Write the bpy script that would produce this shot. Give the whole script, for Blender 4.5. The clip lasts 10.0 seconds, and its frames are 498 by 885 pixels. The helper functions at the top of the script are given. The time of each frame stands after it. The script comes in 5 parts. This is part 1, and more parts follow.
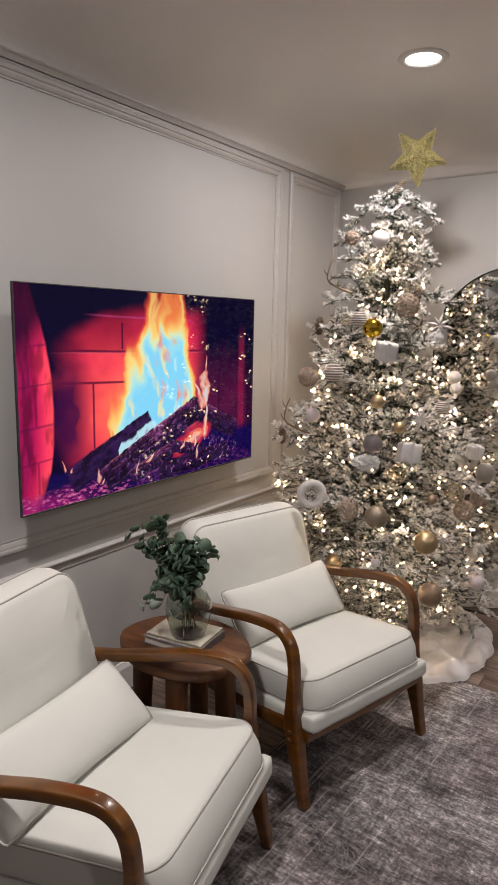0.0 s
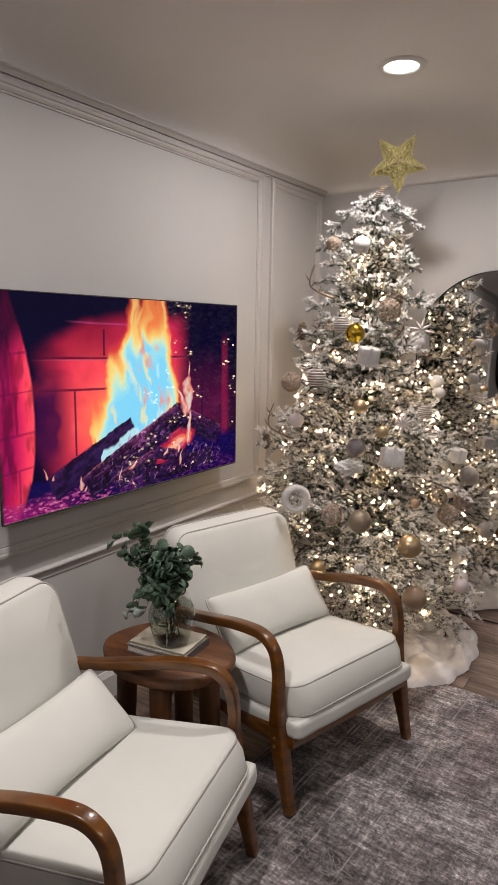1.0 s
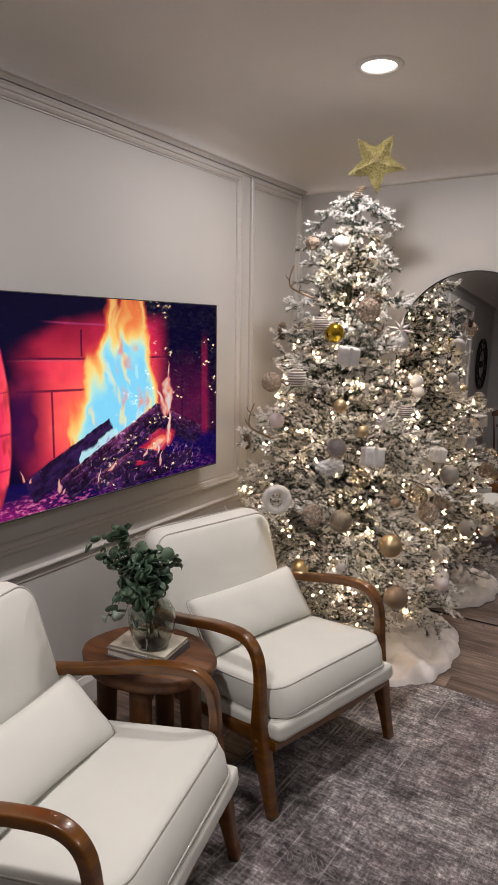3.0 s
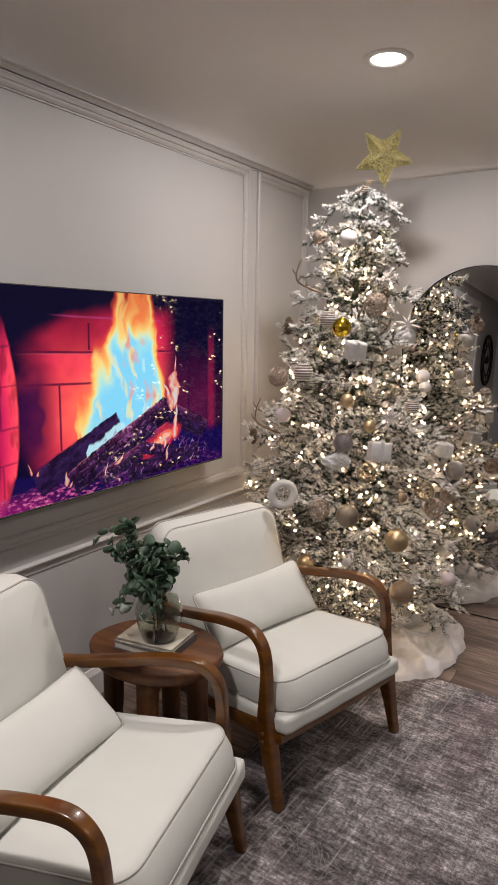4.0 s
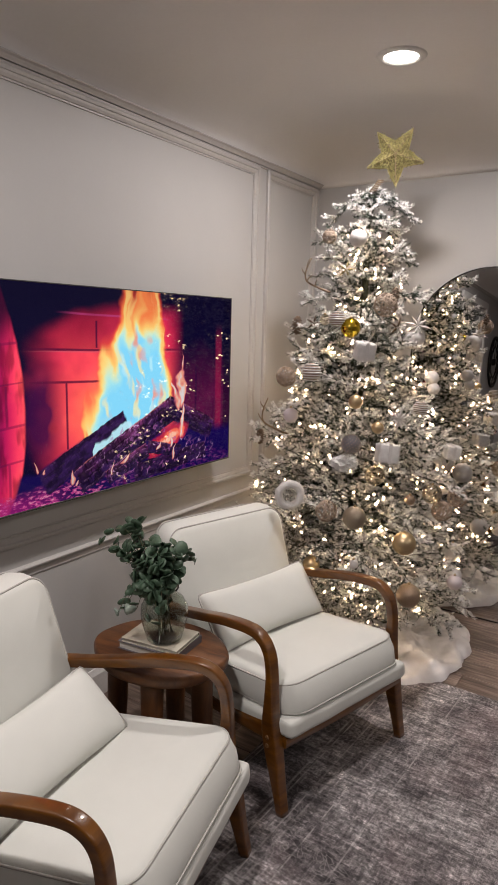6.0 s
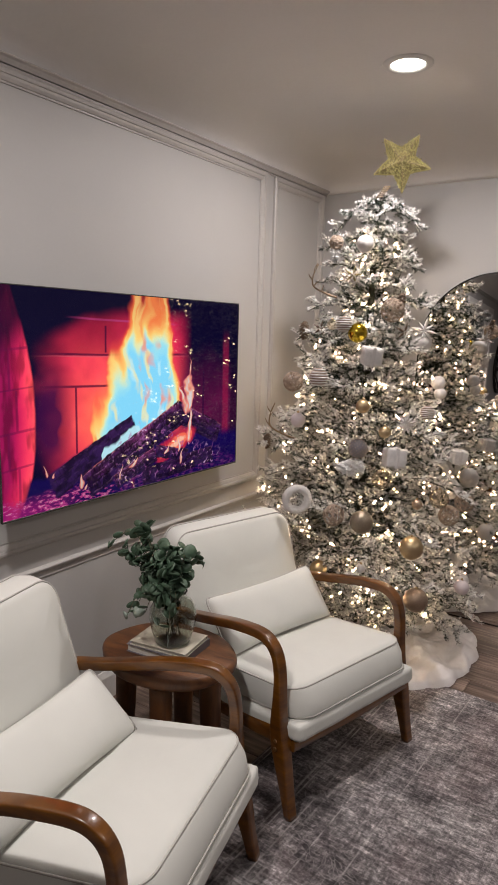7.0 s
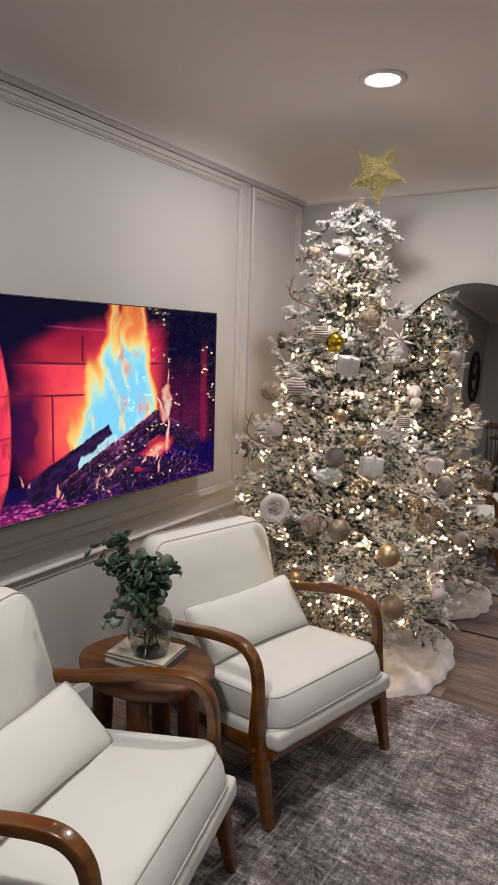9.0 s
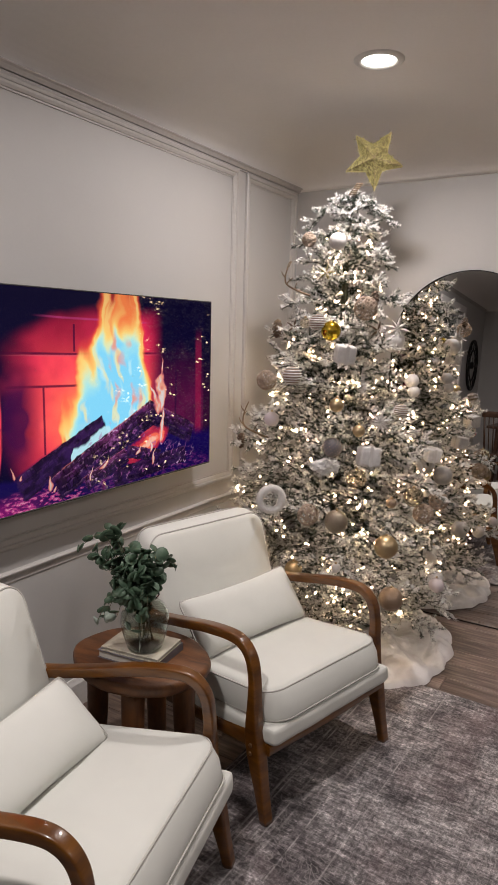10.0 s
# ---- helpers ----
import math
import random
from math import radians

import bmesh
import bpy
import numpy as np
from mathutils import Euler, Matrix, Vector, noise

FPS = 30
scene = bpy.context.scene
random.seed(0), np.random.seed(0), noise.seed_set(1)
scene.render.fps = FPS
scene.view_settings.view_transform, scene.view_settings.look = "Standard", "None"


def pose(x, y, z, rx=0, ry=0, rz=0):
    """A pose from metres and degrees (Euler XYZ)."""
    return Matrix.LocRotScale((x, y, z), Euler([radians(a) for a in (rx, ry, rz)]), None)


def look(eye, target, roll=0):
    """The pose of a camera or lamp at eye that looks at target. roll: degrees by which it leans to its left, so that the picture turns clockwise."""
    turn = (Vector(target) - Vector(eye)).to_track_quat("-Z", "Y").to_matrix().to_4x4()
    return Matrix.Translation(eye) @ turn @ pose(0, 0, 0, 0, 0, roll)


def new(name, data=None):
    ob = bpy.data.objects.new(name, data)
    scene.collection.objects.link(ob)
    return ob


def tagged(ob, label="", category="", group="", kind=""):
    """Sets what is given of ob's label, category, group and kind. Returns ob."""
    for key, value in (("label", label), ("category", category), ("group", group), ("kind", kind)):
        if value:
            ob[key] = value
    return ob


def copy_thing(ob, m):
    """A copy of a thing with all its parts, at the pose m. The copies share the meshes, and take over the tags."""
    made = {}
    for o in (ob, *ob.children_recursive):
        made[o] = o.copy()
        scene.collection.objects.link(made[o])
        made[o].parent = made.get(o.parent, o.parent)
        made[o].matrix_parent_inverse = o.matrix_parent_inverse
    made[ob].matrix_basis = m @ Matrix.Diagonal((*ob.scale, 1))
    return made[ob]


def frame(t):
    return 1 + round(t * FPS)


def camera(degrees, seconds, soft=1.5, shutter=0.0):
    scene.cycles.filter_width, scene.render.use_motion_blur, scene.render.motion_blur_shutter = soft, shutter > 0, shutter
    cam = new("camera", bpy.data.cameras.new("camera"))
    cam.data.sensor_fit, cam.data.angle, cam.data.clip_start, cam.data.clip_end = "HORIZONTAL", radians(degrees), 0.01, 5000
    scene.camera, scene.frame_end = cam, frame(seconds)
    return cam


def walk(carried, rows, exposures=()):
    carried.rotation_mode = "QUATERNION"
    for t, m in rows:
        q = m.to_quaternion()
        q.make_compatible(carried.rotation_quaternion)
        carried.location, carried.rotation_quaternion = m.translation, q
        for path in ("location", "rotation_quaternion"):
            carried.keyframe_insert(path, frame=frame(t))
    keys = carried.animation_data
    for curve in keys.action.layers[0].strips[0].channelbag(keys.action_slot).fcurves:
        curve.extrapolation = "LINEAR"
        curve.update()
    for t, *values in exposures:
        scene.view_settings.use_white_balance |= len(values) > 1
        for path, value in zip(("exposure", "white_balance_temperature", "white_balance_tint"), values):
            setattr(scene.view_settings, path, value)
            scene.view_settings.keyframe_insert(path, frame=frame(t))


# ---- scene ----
cam = camera(42.2, 10.0, soft=1.1)
PATH = [
    (0, (1.869, -0.264, 1.538), (0.741, 1.348, 1.181), 1.2),
    (0.5, (1.876, -0.262, 1.543), (0.75, 1.354, 1.192), 1.1),
    (1, (1.882, -0.252, 1.545), (0.784, 1.383, 1.201), 0.9),
    (1.5, (1.894, -0.233, 1.53), (0.903, 1.473, 1.197), 0.6),
    (2, (1.873, -0.238, 1.544), (0.887, 1.468, 1.2), 0.6),
    (2.5, (1.883, -0.232, 1.545), (0.844, 1.444, 1.211), 0.4),
    (4, (1.873, -0.243, 1.534), (0.811, 1.415, 1.181), 0.9),
    (4.5, (1.868, -0.237, 1.534), (0.802, 1.416, 1.176), 1.1),
    (5, (1.869, -0.226, 1.543), (0.797, 1.424, 1.183), 1.1),
    (5.5, (1.86, -0.228, 1.539), (0.791, 1.424, 1.18), 1.4),
    (7, (1.847, -0.251, 1.531), (0.762, 1.395, 1.192), 1.5),
    (7.5, (1.85, -0.259, 1.529), (0.738, 1.375, 1.222), 0.9),
    (8, (1.857, -0.262, 1.541), (0.777, 1.397, 1.252), 1.3),
    (8.5, (1.859, -0.254, 1.534), (0.805, 1.42, 1.238), 1.4),
    (9, (1.853, -0.252, 1.535), (0.82, 1.432, 1.223), 1.7),
    (9.5, (1.844, -0.245, 1.542), (0.814, 1.438, 1.216), 1.6),
    (10, (1.84, -0.216, 1.531), (0.817, 1.468, 1.189), 1.4),
]
walk(cam, [(t, look(eye, target, roll)) for t, eye, target, roll in PATH])

# ---- light ----
world = bpy.data.worlds.new("night")
world.use_nodes = True
world.node_tree.nodes["Background"].inputs["Color"].default_value = (0.010, 0.012, 0.018, 1)
world.node_tree.nodes["Background"].inputs["Strength"].default_value = 1.0
scene.world = world
scene.view_settings.exposure = 0.0
CEIL = 2.54
# Only the first is seen; the other three are unseen, added for brightness.
LAMPS = [(0.863, 2.263, 19.5), (0.863, 0.24, 25.0), (3.30, 2.263, 11.0), (3.30, 0.24, 13.0)]  # place and watts
BULB_GLOW = 56.0
TV_GLOW = 1.0

# ---- materials ----
def nodes_of(name):
    m = bpy.data.materials.new(name)
    m.use_nodes = True
    nt = m.node_tree
    return m, nt, nt.nodes["Principled BSDF"]


def noise_ramp(nt, scale, detail, stops, vector=None, rough=0.6, stretch=None):
    """A noise texture through a colour ramp; returns (colour output, factor output)."""
    tc = nt.nodes.new("ShaderNodeTexCoord")
    vec = tc.outputs["Object"] if vector is None else vector
    if stretch:
        mp = nt.nodes.new("ShaderNodeMapping")
        mp.inputs["Scale"].default_value = stretch
        nt.links.new(vec, mp.inputs["Vector"])
        vec = mp.outputs["Vector"]
    n = nt.nodes.new("ShaderNodeTexNoise")
    n.inputs["Scale"].default_value, n.inputs["Detail"].default_value, n.inputs["Roughness"].default_value = scale, detail, rough
    nt.links.new(vec, n.inputs["Vector"])
    r = nt.nodes.new("ShaderNodeValToRGB")
    el = r.color_ramp.elements
    while len(el) < len(stops):
        el.new(0.5)
    for e, (p, c) in zip(el, stops):
        e.position, e.color = p, (*c, 1)
    nt.links.new(n.outputs["Fac"], r.inputs["Fac"])
    return r.outputs["Color"], n.outputs["Fac"]


def bump(nt, bsdf, fac, strength, distance):
    b = nt.nodes.new("ShaderNodeBump")
    b.inputs["Strength"].default_value, b.inputs["Distance"].default_value = strength, distance
    nt.links.new(fac, b.inputs["Height"])
    nt.links.new(b.outputs["Normal"], bsdf.inputs["Normal"])
    return b


def mixed(nt, mode, fac, a, b):
    x = nt.nodes.new("ShaderNodeMix")
    x.data_type, x.blend_type = "RGBA", mode
    for sock, v in ((x.inputs[0], fac), (x.inputs[6], a), (x.inputs[7], b)):
        if isinstance(v, (int, float)):
            sock.default_value = v
        elif isinstance(v, tuple):
            sock.default_value = (*v, 1)
        else:
            nt.links.new(v, sock)
    return x.outputs[2]


def surface(name, dark, light, scale=6.0, rough=0.6, grain=120.0, relief=0.0008, metal=0.0, coat=0.0, stretch=None, strength=0.4, speck=0.6):
    """Two close colours in slow patches, fine grain as relief and in the gloss."""
    m, nt, b = nodes_of(name)
    col, _ = noise_ramp(nt, scale, 5, [(0.3, dark), (0.7, light)], stretch=stretch)
    g, gf = noise_ramp(nt, grain, 3, [(0.3, (0.86,) * 3), (0.7, (1.0,) * 3)], stretch=stretch)
    nt.links.new(mixed(nt, "MULTIPLY", speck, col, g), b.inputs["Base Color"])
    b.inputs["Roughness"].default_value, b.inputs["Metallic"].default_value = rough, metal
    b.inputs["Coat Weight"].default_value, b.inputs["Coat Roughness"].default_value = coat, 0.07
    if relief:
        bump(nt, b, gf, strength, relief)
    return m


WALL = surface("wall_paint", (0.448, 0.441, 0.431), (0.484, 0.476, 0.465), 1.2, 0.55, 90, 0.0003, strength=0.05, speck=0.12)
CEILING = surface("ceiling_paint", (0.77, 0.748, 0.728), (0.82, 0.798, 0.778), 1.0, 0.8, 70, 0.0006, strength=0.08, speck=0.15)
TRIM = surface("trim_paint", (0.46, 0.442, 0.426), (0.50, 0.478, 0.46), 2.0, 0.4, 60, 0.0003, strength=0.1)
WHITE_TRIM = surface("white_trim_paint", (0.70, 0.69, 0.67), (0.76, 0.75, 0.73), 2.0, 0.4, 60, 0.0003, strength=0.1)
LINEN = surface("cream_linen", (0.655, 0.664, 0.618), (0.715, 0.724, 0.676), 4.0, 0.92, 700, 0.0006, strength=0.35)
# Piping is darker than the linen: seam shadow put into its colour.
PIPING = surface("seam_shade_piping", (0.43, 0.42, 0.385), (0.52, 0.51, 0.47), 20.0, 0.9, 700, 0.0004)
WOOD = surface("walnut_lacquer", (0.062, 0.018, 0.0010), (0.185, 0.067, 0.005), 7.0, 0.30, 60, 0.0003, coat=0.55, stretch=(1, 1, 6), strength=0.1)
TABLE_WOOD = surface("acacia", (0.036, 0.011, 0.003), (0.190, 0.072, 0.020), 5.0, 0.50, 40, 0.0006, coat=0.05, stretch=(1, 5, 1), strength=0.25)
BOLT = surface("bolt", (0.25, 0.14, 0.07), (0.33, 0.19, 0.1), 30, 0.35, 200, 0.0002, metal=0.8)
BLACK = surface("black_plastic", (0.012, 0.012, 0.013), (0.02, 0.02, 0.021), 8, 0.4, 200, 0.0002)
SILVER = surface("tv_edge_metal", (0.05, 0.048, 0.047), (0.08, 0.078, 0.075), 8, 0.5, 200, 0.0001, metal=0.5)
PAPER = surface("page_edges", (0.55, 0.53, 0.48), (0.68, 0.66, 0.6), 30, 0.9, 500, 0.0003, stretch=(1, 1, 20))
COVER_CREAM = surface("cream_cover", (0.34, 0.31, 0.23), (0.60, 0.57, 0.47), 12, 0.45, 200, 0.0002)
COVER_GREY = surface("grey_cover", (0.09, 0.085, 0.095), (0.16, 0.15, 0.165), 12, 0.5, 200, 0.0002)
LEAF = surface("eucalyptus_leaf", (0.026, 0.062, 0.034), (0.105, 0.165, 0.105), 25, 0.50, 160, 0.0004)
LEAF_PALE = surface("pale_leaf_underside", (0.24, 0.31, 0.26), (0.42, 0.47, 0.41), 25, 0.6, 160, 0.0004)
STEM = surface("stem", (0.08, 0.085, 0.05), (0.16, 0.15, 0.09), 30, 0.7, 200, 0.0003)
TWIG = surface("bronze_twig", (0.12, 0.082, 0.05), (0.34, 0.25, 0.16), 60, 0.5, 300, 0.0005, metal=0.3)
TWINE = surface("twine", (0.20, 0.14, 0.10), (0.46, 0.37, 0.29), 60, 0.8, 400, 0.0005)
ORN_WHITE = surface("white_bauble", (0.56, 0.535, 0.515), (0.64, 0.615, 0.595), 10, 0.6, 300, 0.0006, strength=0.5)
ORN_GOLD = surface("matte_gold", (0.48, 0.36, 0.20), (0.58, 0.455, 0.28), 10, 0.40, 300, 0.0003, metal=1.0)
ORN_YELLOW = surface("shiny_gold", (0.55, 0.38, 0.02), (0.68, 0.48, 0.05), 10, 0.16, 300, 0.0002, metal=1.0)
ORN_GLITTER = surface("champagne_glitter", (0.13, 0.105, 0.072), (0.44, 0.37, 0.28), 320, 0.34, 420, 0.002, metal=0.75, strength=0.9)
ORN_BRONZE = surface("bronze_glitter", (0.24, 0.17, 0.115), (0.52, 0.40, 0.30), 260, 0.34, 420, 0.002, metal=0.8, strength=0.8)
ORN_LILAC = surface("blush_bauble", (0.52, 0.45, 0.46), (0.63, 0.56, 0.57), 10, 0.45, 300, 0.0003)
STAR_CORE = surface("olive_gold_gauze", (0.022, 0.018, 0.005), (0.17, 0.14, 0.045), 420, 0.5, 500, 0.002, metal=0.5, strength=1.0)
STAR_GOLD = surface("gold_glitter_wire", (0.06, 0.048, 0.012), (0.66, 0.60, 0.27), 330, 0.36, 400, 0.002, metal=0.85, strength=1.0)
FUR = surface("white_faux_fur", (0.84, 0.80, 0.78), (0.95, 0.92, 0.90), 14, 0.97, 260, 0.006, strength=0.35, speck=0.25)
WHITE_WOOL = surface("white_wool", (0.62, 0.60, 0.58), (0.76, 0.74, 0.72), 30, 0.95, 300, 0.005, strength=0.9)
CONE = surface("pine_cone", (0.06, 0.035, 0.02), (0.20, 0.13, 0.08), 60, 0.7, 300, 0.001)
BARK = surface("tree_pole", (0.04, 0.045, 0.03), (0.08, 0.08, 0.05), 30, 0.8, 200, 0.001)
FLOCK = surface("snow_flock", (0.62, 0.62, 0.615), (0.80, 0.798, 0.785), 120, 0.95, 500, 0.003, strength=0.8)
IRON = surface("dark_iron", (0.012, 0.011, 0.010), (0.03, 0.027, 0.024), 12, 0.55, 200, 0.0004, metal=0.6)
DARK_WOOD = surface("dark_dining_wood", (0.06, 0.03, 0.018), (0.13, 0.065, 0.038), 8, 0.4, 60, 0.0004, coat=0.1, stretch=(1, 6, 1))
MAT_BOARD = surface("mat_board", (0.46, 0.45, 0.42), (0.52, 0.51, 0.48), 14, 0.8, 300, 0.0001)
PRINT = surface("faded_print", (0.13, 0.125, 0.12), (0.33, 0.32, 0.30), 14, 0.7, 60, 0.0)


def glass_material(name, tint, rough=0.02, ior=1.45):
    m, nt, b = nodes_of(name)
    b.inputs["Base Color"].default_value = (*tint, 1)
    b.inputs["Transmission Weight"].default_value, b.inputs["Roughness"].default_value, b.inputs["IOR"].default_value = 1.0, rough, ior
    _, f = noise_ramp(nt, 14, 2, [(0.3, (0,) * 3), (0.7, (1,) * 3)])
    bump(nt, b, f, 0.25, 0.003)
    return m


VASE_GLASS = glass_material("smoked_vase_glass", (0.70, 0.735, 0.685), 0.14, 1.10)
VASE_GLASS.node_tree.nodes["Principled BSDF"].inputs["Coat Weight"].default_value = 0.7
BAUBLE_GLASS = glass_material("champagne_glass", (0.95, 0.86, 0.70), 0.05, 1.25)


def glow_material(name, colour, strength):
    m, nt, b = nodes_of(name)
    b.inputs["Base Color"].default_value = (0.8, 0.8, 0.8, 1)
    b.inputs["Emission Color"].default_value, b.inputs["Emission Strength"].default_value = (*colour, 1), strength
    return m


BULB = glow_material("warm_bulb", (1.0, 0.70, 0.42), BULB_GLOW)
DIFFUSER = glow_material("lamp_diffuser", (1.0, 0.93, 0.84), 9.0)


def mirror_material():
    m, nt, b = nodes_of("mirror_silver")
    b.inputs["Base Color"].default_value = (0.74, 0.74, 0.73, 1)
    b.inputs["Metallic"].default_value, b.inputs["Roughness"].default_value = 1.0, 0.0
    return m


MIRROR = mirror_material()


def plank_material():
    m, nt, b = nodes_of("grey_brown_planks")
    info = nt.nodes.new("ShaderNodeObjectInfo")
    tc = nt.nodes.new("ShaderNodeTexCoord")
    add = nt.nodes.new("ShaderNodeVectorMath")
    sc = nt.nodes.new("ShaderNodeVectorMath")
    sc.operation = "SCALE"
    comb = nt.nodes.new("ShaderNodeCombineXYZ")
    for k in "XYZ":
        nt.links.new(info.outputs["Random"], comb.inputs[k])
    nt.links.new(comb.outputs[0], sc.inputs[0])
    sc.inputs["Scale"].default_value = 37.0
    nt.links.new(tc.outputs["Object"], add.inputs[0])
    nt.links.new(sc.outputs[0], add.inputs[1])
    col, f = noise_ramp(nt, 5, 8, [(0.28, (0.062, 0.040, 0.030)), (0.48, (0.172, 0.118, 0.093)), (0.72, (0.37, 0.28, 0.23))], add.outputs[0], 0.65, (1, 11, 1))
    tone = nt.nodes.new("ShaderNodeMapRange")
    tone.inputs["To Min"].default_value, tone.inputs["To Max"].default_value = 0.72, 1.08
    nt.links.new(info.outputs["Random"], tone.inputs["Value"])
    g = nt.nodes.new("ShaderNodeCombineColor")
    for k in range(3):
        nt.links.new(tone.outputs["Result"], g.inputs[k])
    nt.links.new(mixed(nt, "MULTIPLY", 1.0, col, g.outputs[0]), b.inputs["Base Color"])
    b.inputs["Roughness"].default_value = 0.37
    bump(nt, b, f, 0.2, 0.001)
    return m


PLANK = plank_material()
SUBFLOOR = surface("dark_joint", (0.03, 0.022, 0.016), (0.05, 0.036, 0.026), 8, 0.9, 100, 0.0)


def rug_material():
    """Distressed grey-mauve weave: worn patches, a faint ornament, crossing threads."""
    m, nt, b = nodes_of("distressed_rug")
    base, bf = noise_ramp(nt, 3.2, 9, [(0.34, (0.066, 0.055, 0.060)), (0.45, (0.185, 0.163, 0.166)), (0.53, (0.345, 0.313, 0.311)), (0.64, (0.60, 0.563, 0.553))], rough=0.80)
    tc = nt.nodes.new("ShaderNodeTexCoord")
    for stretch, amount in (((1.6, 20, 1), 0.66), ((22, 2.5, 1), 0.42), ((6, 110, 1), 0.50), ((110, 7, 1), 0.36)):
        c, f = noise_ramp(nt, 3.5, 4, [(0.38, (0.38,) * 3), (0.62, (1.36,) * 3)], stretch=stretch)
        base = mixed(nt, "MULTIPLY", amount, base, c)
    fine, ff = noise_ramp(nt, 95, 5, [(0.41, (0.32,) * 3), (0.59, (1.40,) * 3)])
    base = mixed(nt, "MULTIPLY", 0.60, base, fine)
    fleck, _ = noise_ramp(nt, 24, 6, [(0.40, (0.55,) * 3), (0.52, (0.95,) * 3), (0.62, (1.55, 1.53, 1.50))], rough=0.7, stretch=(1, 1.7, 1))
    base = mixed(nt, "MULTIPLY", 0.75, base, fleck)
    patch, _ = noise_ramp(nt, 4.2, 7, [(0.36, (0.51, 0.52, 0.525)), (0.50, (0.94, 0.96, 0.965)), (0.64, (1.38, 1.39, 1.37))], rough=0.7, stretch=(1, 1.5, 1))
    base = mixed(nt, "MULTIPLY", 0.8, base, patch)
    vor = nt.nodes.new("ShaderNodeTexVoronoi")
    vor.feature = "DISTANCE_TO_EDGE"
    vor.inputs["Scale"].default_value = 13.0
    wob = nt.nodes.new("ShaderNodeTexNoise")
    wob.inputs["Scale"].default_value = 6.0
    nt.links.new(tc.outputs["Object"], wob.inputs["Vector"])
    addv = nt.nodes.new("ShaderNodeVectorMath")
    nt.links.new(tc.outputs["Object"], addv.inputs[0])
    nt.links.new(wob.outputs["Color"], addv.inputs[1])
    nt.links.new(addv.outputs[0], vor.inputs["Vector"])
    ramp = nt.nodes.new("ShaderNodeValToRGB")
    ramp.color_ramp.elements[0].position, ramp.color_ramp.elements[0].color = 0.0, (0.8, 0.8, 0.8, 1)
    ramp.color_ramp.elements[1].position, ramp.color_ramp.elements[1].color = 0.075, (0, 0, 0, 1)
    nt.links.new(vor.outputs["Distance"], ramp.inputs["Fac"])
    worn, _ = noise_ramp(nt, 4.5, 5, [(0.44, (0,) * 3), (0.60, (0.42,) * 3)])
    mask = mixed(nt, "MULTIPLY", 1.0, ramp.outputs["Color"], worn)
    base = mixed(nt, "MIX", mask, base, (0.50, 0.465, 0.445))
    blush, _ = noise_ramp(nt, 2.0, 4, [(0.54, (0,) * 3), (0.72, (0.35,) * 3)])
    base = mixed(nt, "MIX", blush, base, (0.24, 0.16, 0.16))
    # border stripes along the long side, broken by wear
    sep = nt.nodes.new("ShaderNodeSeparateXYZ")
    nt.links.new(tc.outputs["Object"], sep.inputs[0])
    skew = nt.nodes.new("ShaderNodeMath")
    skew.operation = "MULTIPLY_ADD"
    skew.inputs[1].default_value = -0.03
    nt.links.new(sep.outputs["Y"], skew.inputs[0])
    nt.links.new(sep.outputs["X"], skew.inputs[2])
    stripe = nt.nodes.new("ShaderNodeValToRGB")
    el = stripe.color_ramp.elements
    stops = [(0.0, 0.0), (1.0, 0.0)]
    for q in (0.035, 0.050, 0.225, 0.243, 0.300, 0.330, 0.395, 0.520):
        stops += [(q - 0.0035, 0.0), (q, 1.0), (q + 0.0035, 0.0)]
    stops.sort()
    while len(el) < len(stops):
        el.new(0.5)
    for e, (p, k) in zip(el, stops):
        e.position, e.color = p, (k, k, k, 1)
    nt.links.new(skew.outputs[0], stripe.inputs["Fac"])
    # Outer band darkened for the border's own tone and chair shade upon it.
    border = nt.nodes.new("ShaderNodeValToRGB")
    border.color_ramp.elements[0].position, border.color_ramp.elements[0].color = 0.23, (0.62, 0.60, 0.61, 1)
    border.color_ramp.elements[1].position, border.color_ramp.elements[1].color = 0.30, (0.98, 0.97, 0.98, 1)
    nt.links.new(skew.outputs[0], border.inputs["Fac"])
    base = mixed(nt, "MULTIPLY", 1.0, base, border.outputs["Color"])
    broken, _ = noise_ramp(nt, 16, 5, [(0.40, (0.10,) * 3), (0.58, (0.85,) * 3)])
    base = mixed(nt, "MIX", mixed(nt, "MULTIPLY", 1.0, stripe.outputs["Color"], broken), base, (0.46, 0.43, 0.415))
    nt.links.new(base, b.inputs["Base Color"])
    b.inputs["Roughness"].default_value = 0.95
    bump(nt, b, ff, 0.5, 0.004)
    return m


RUG = rug_material()


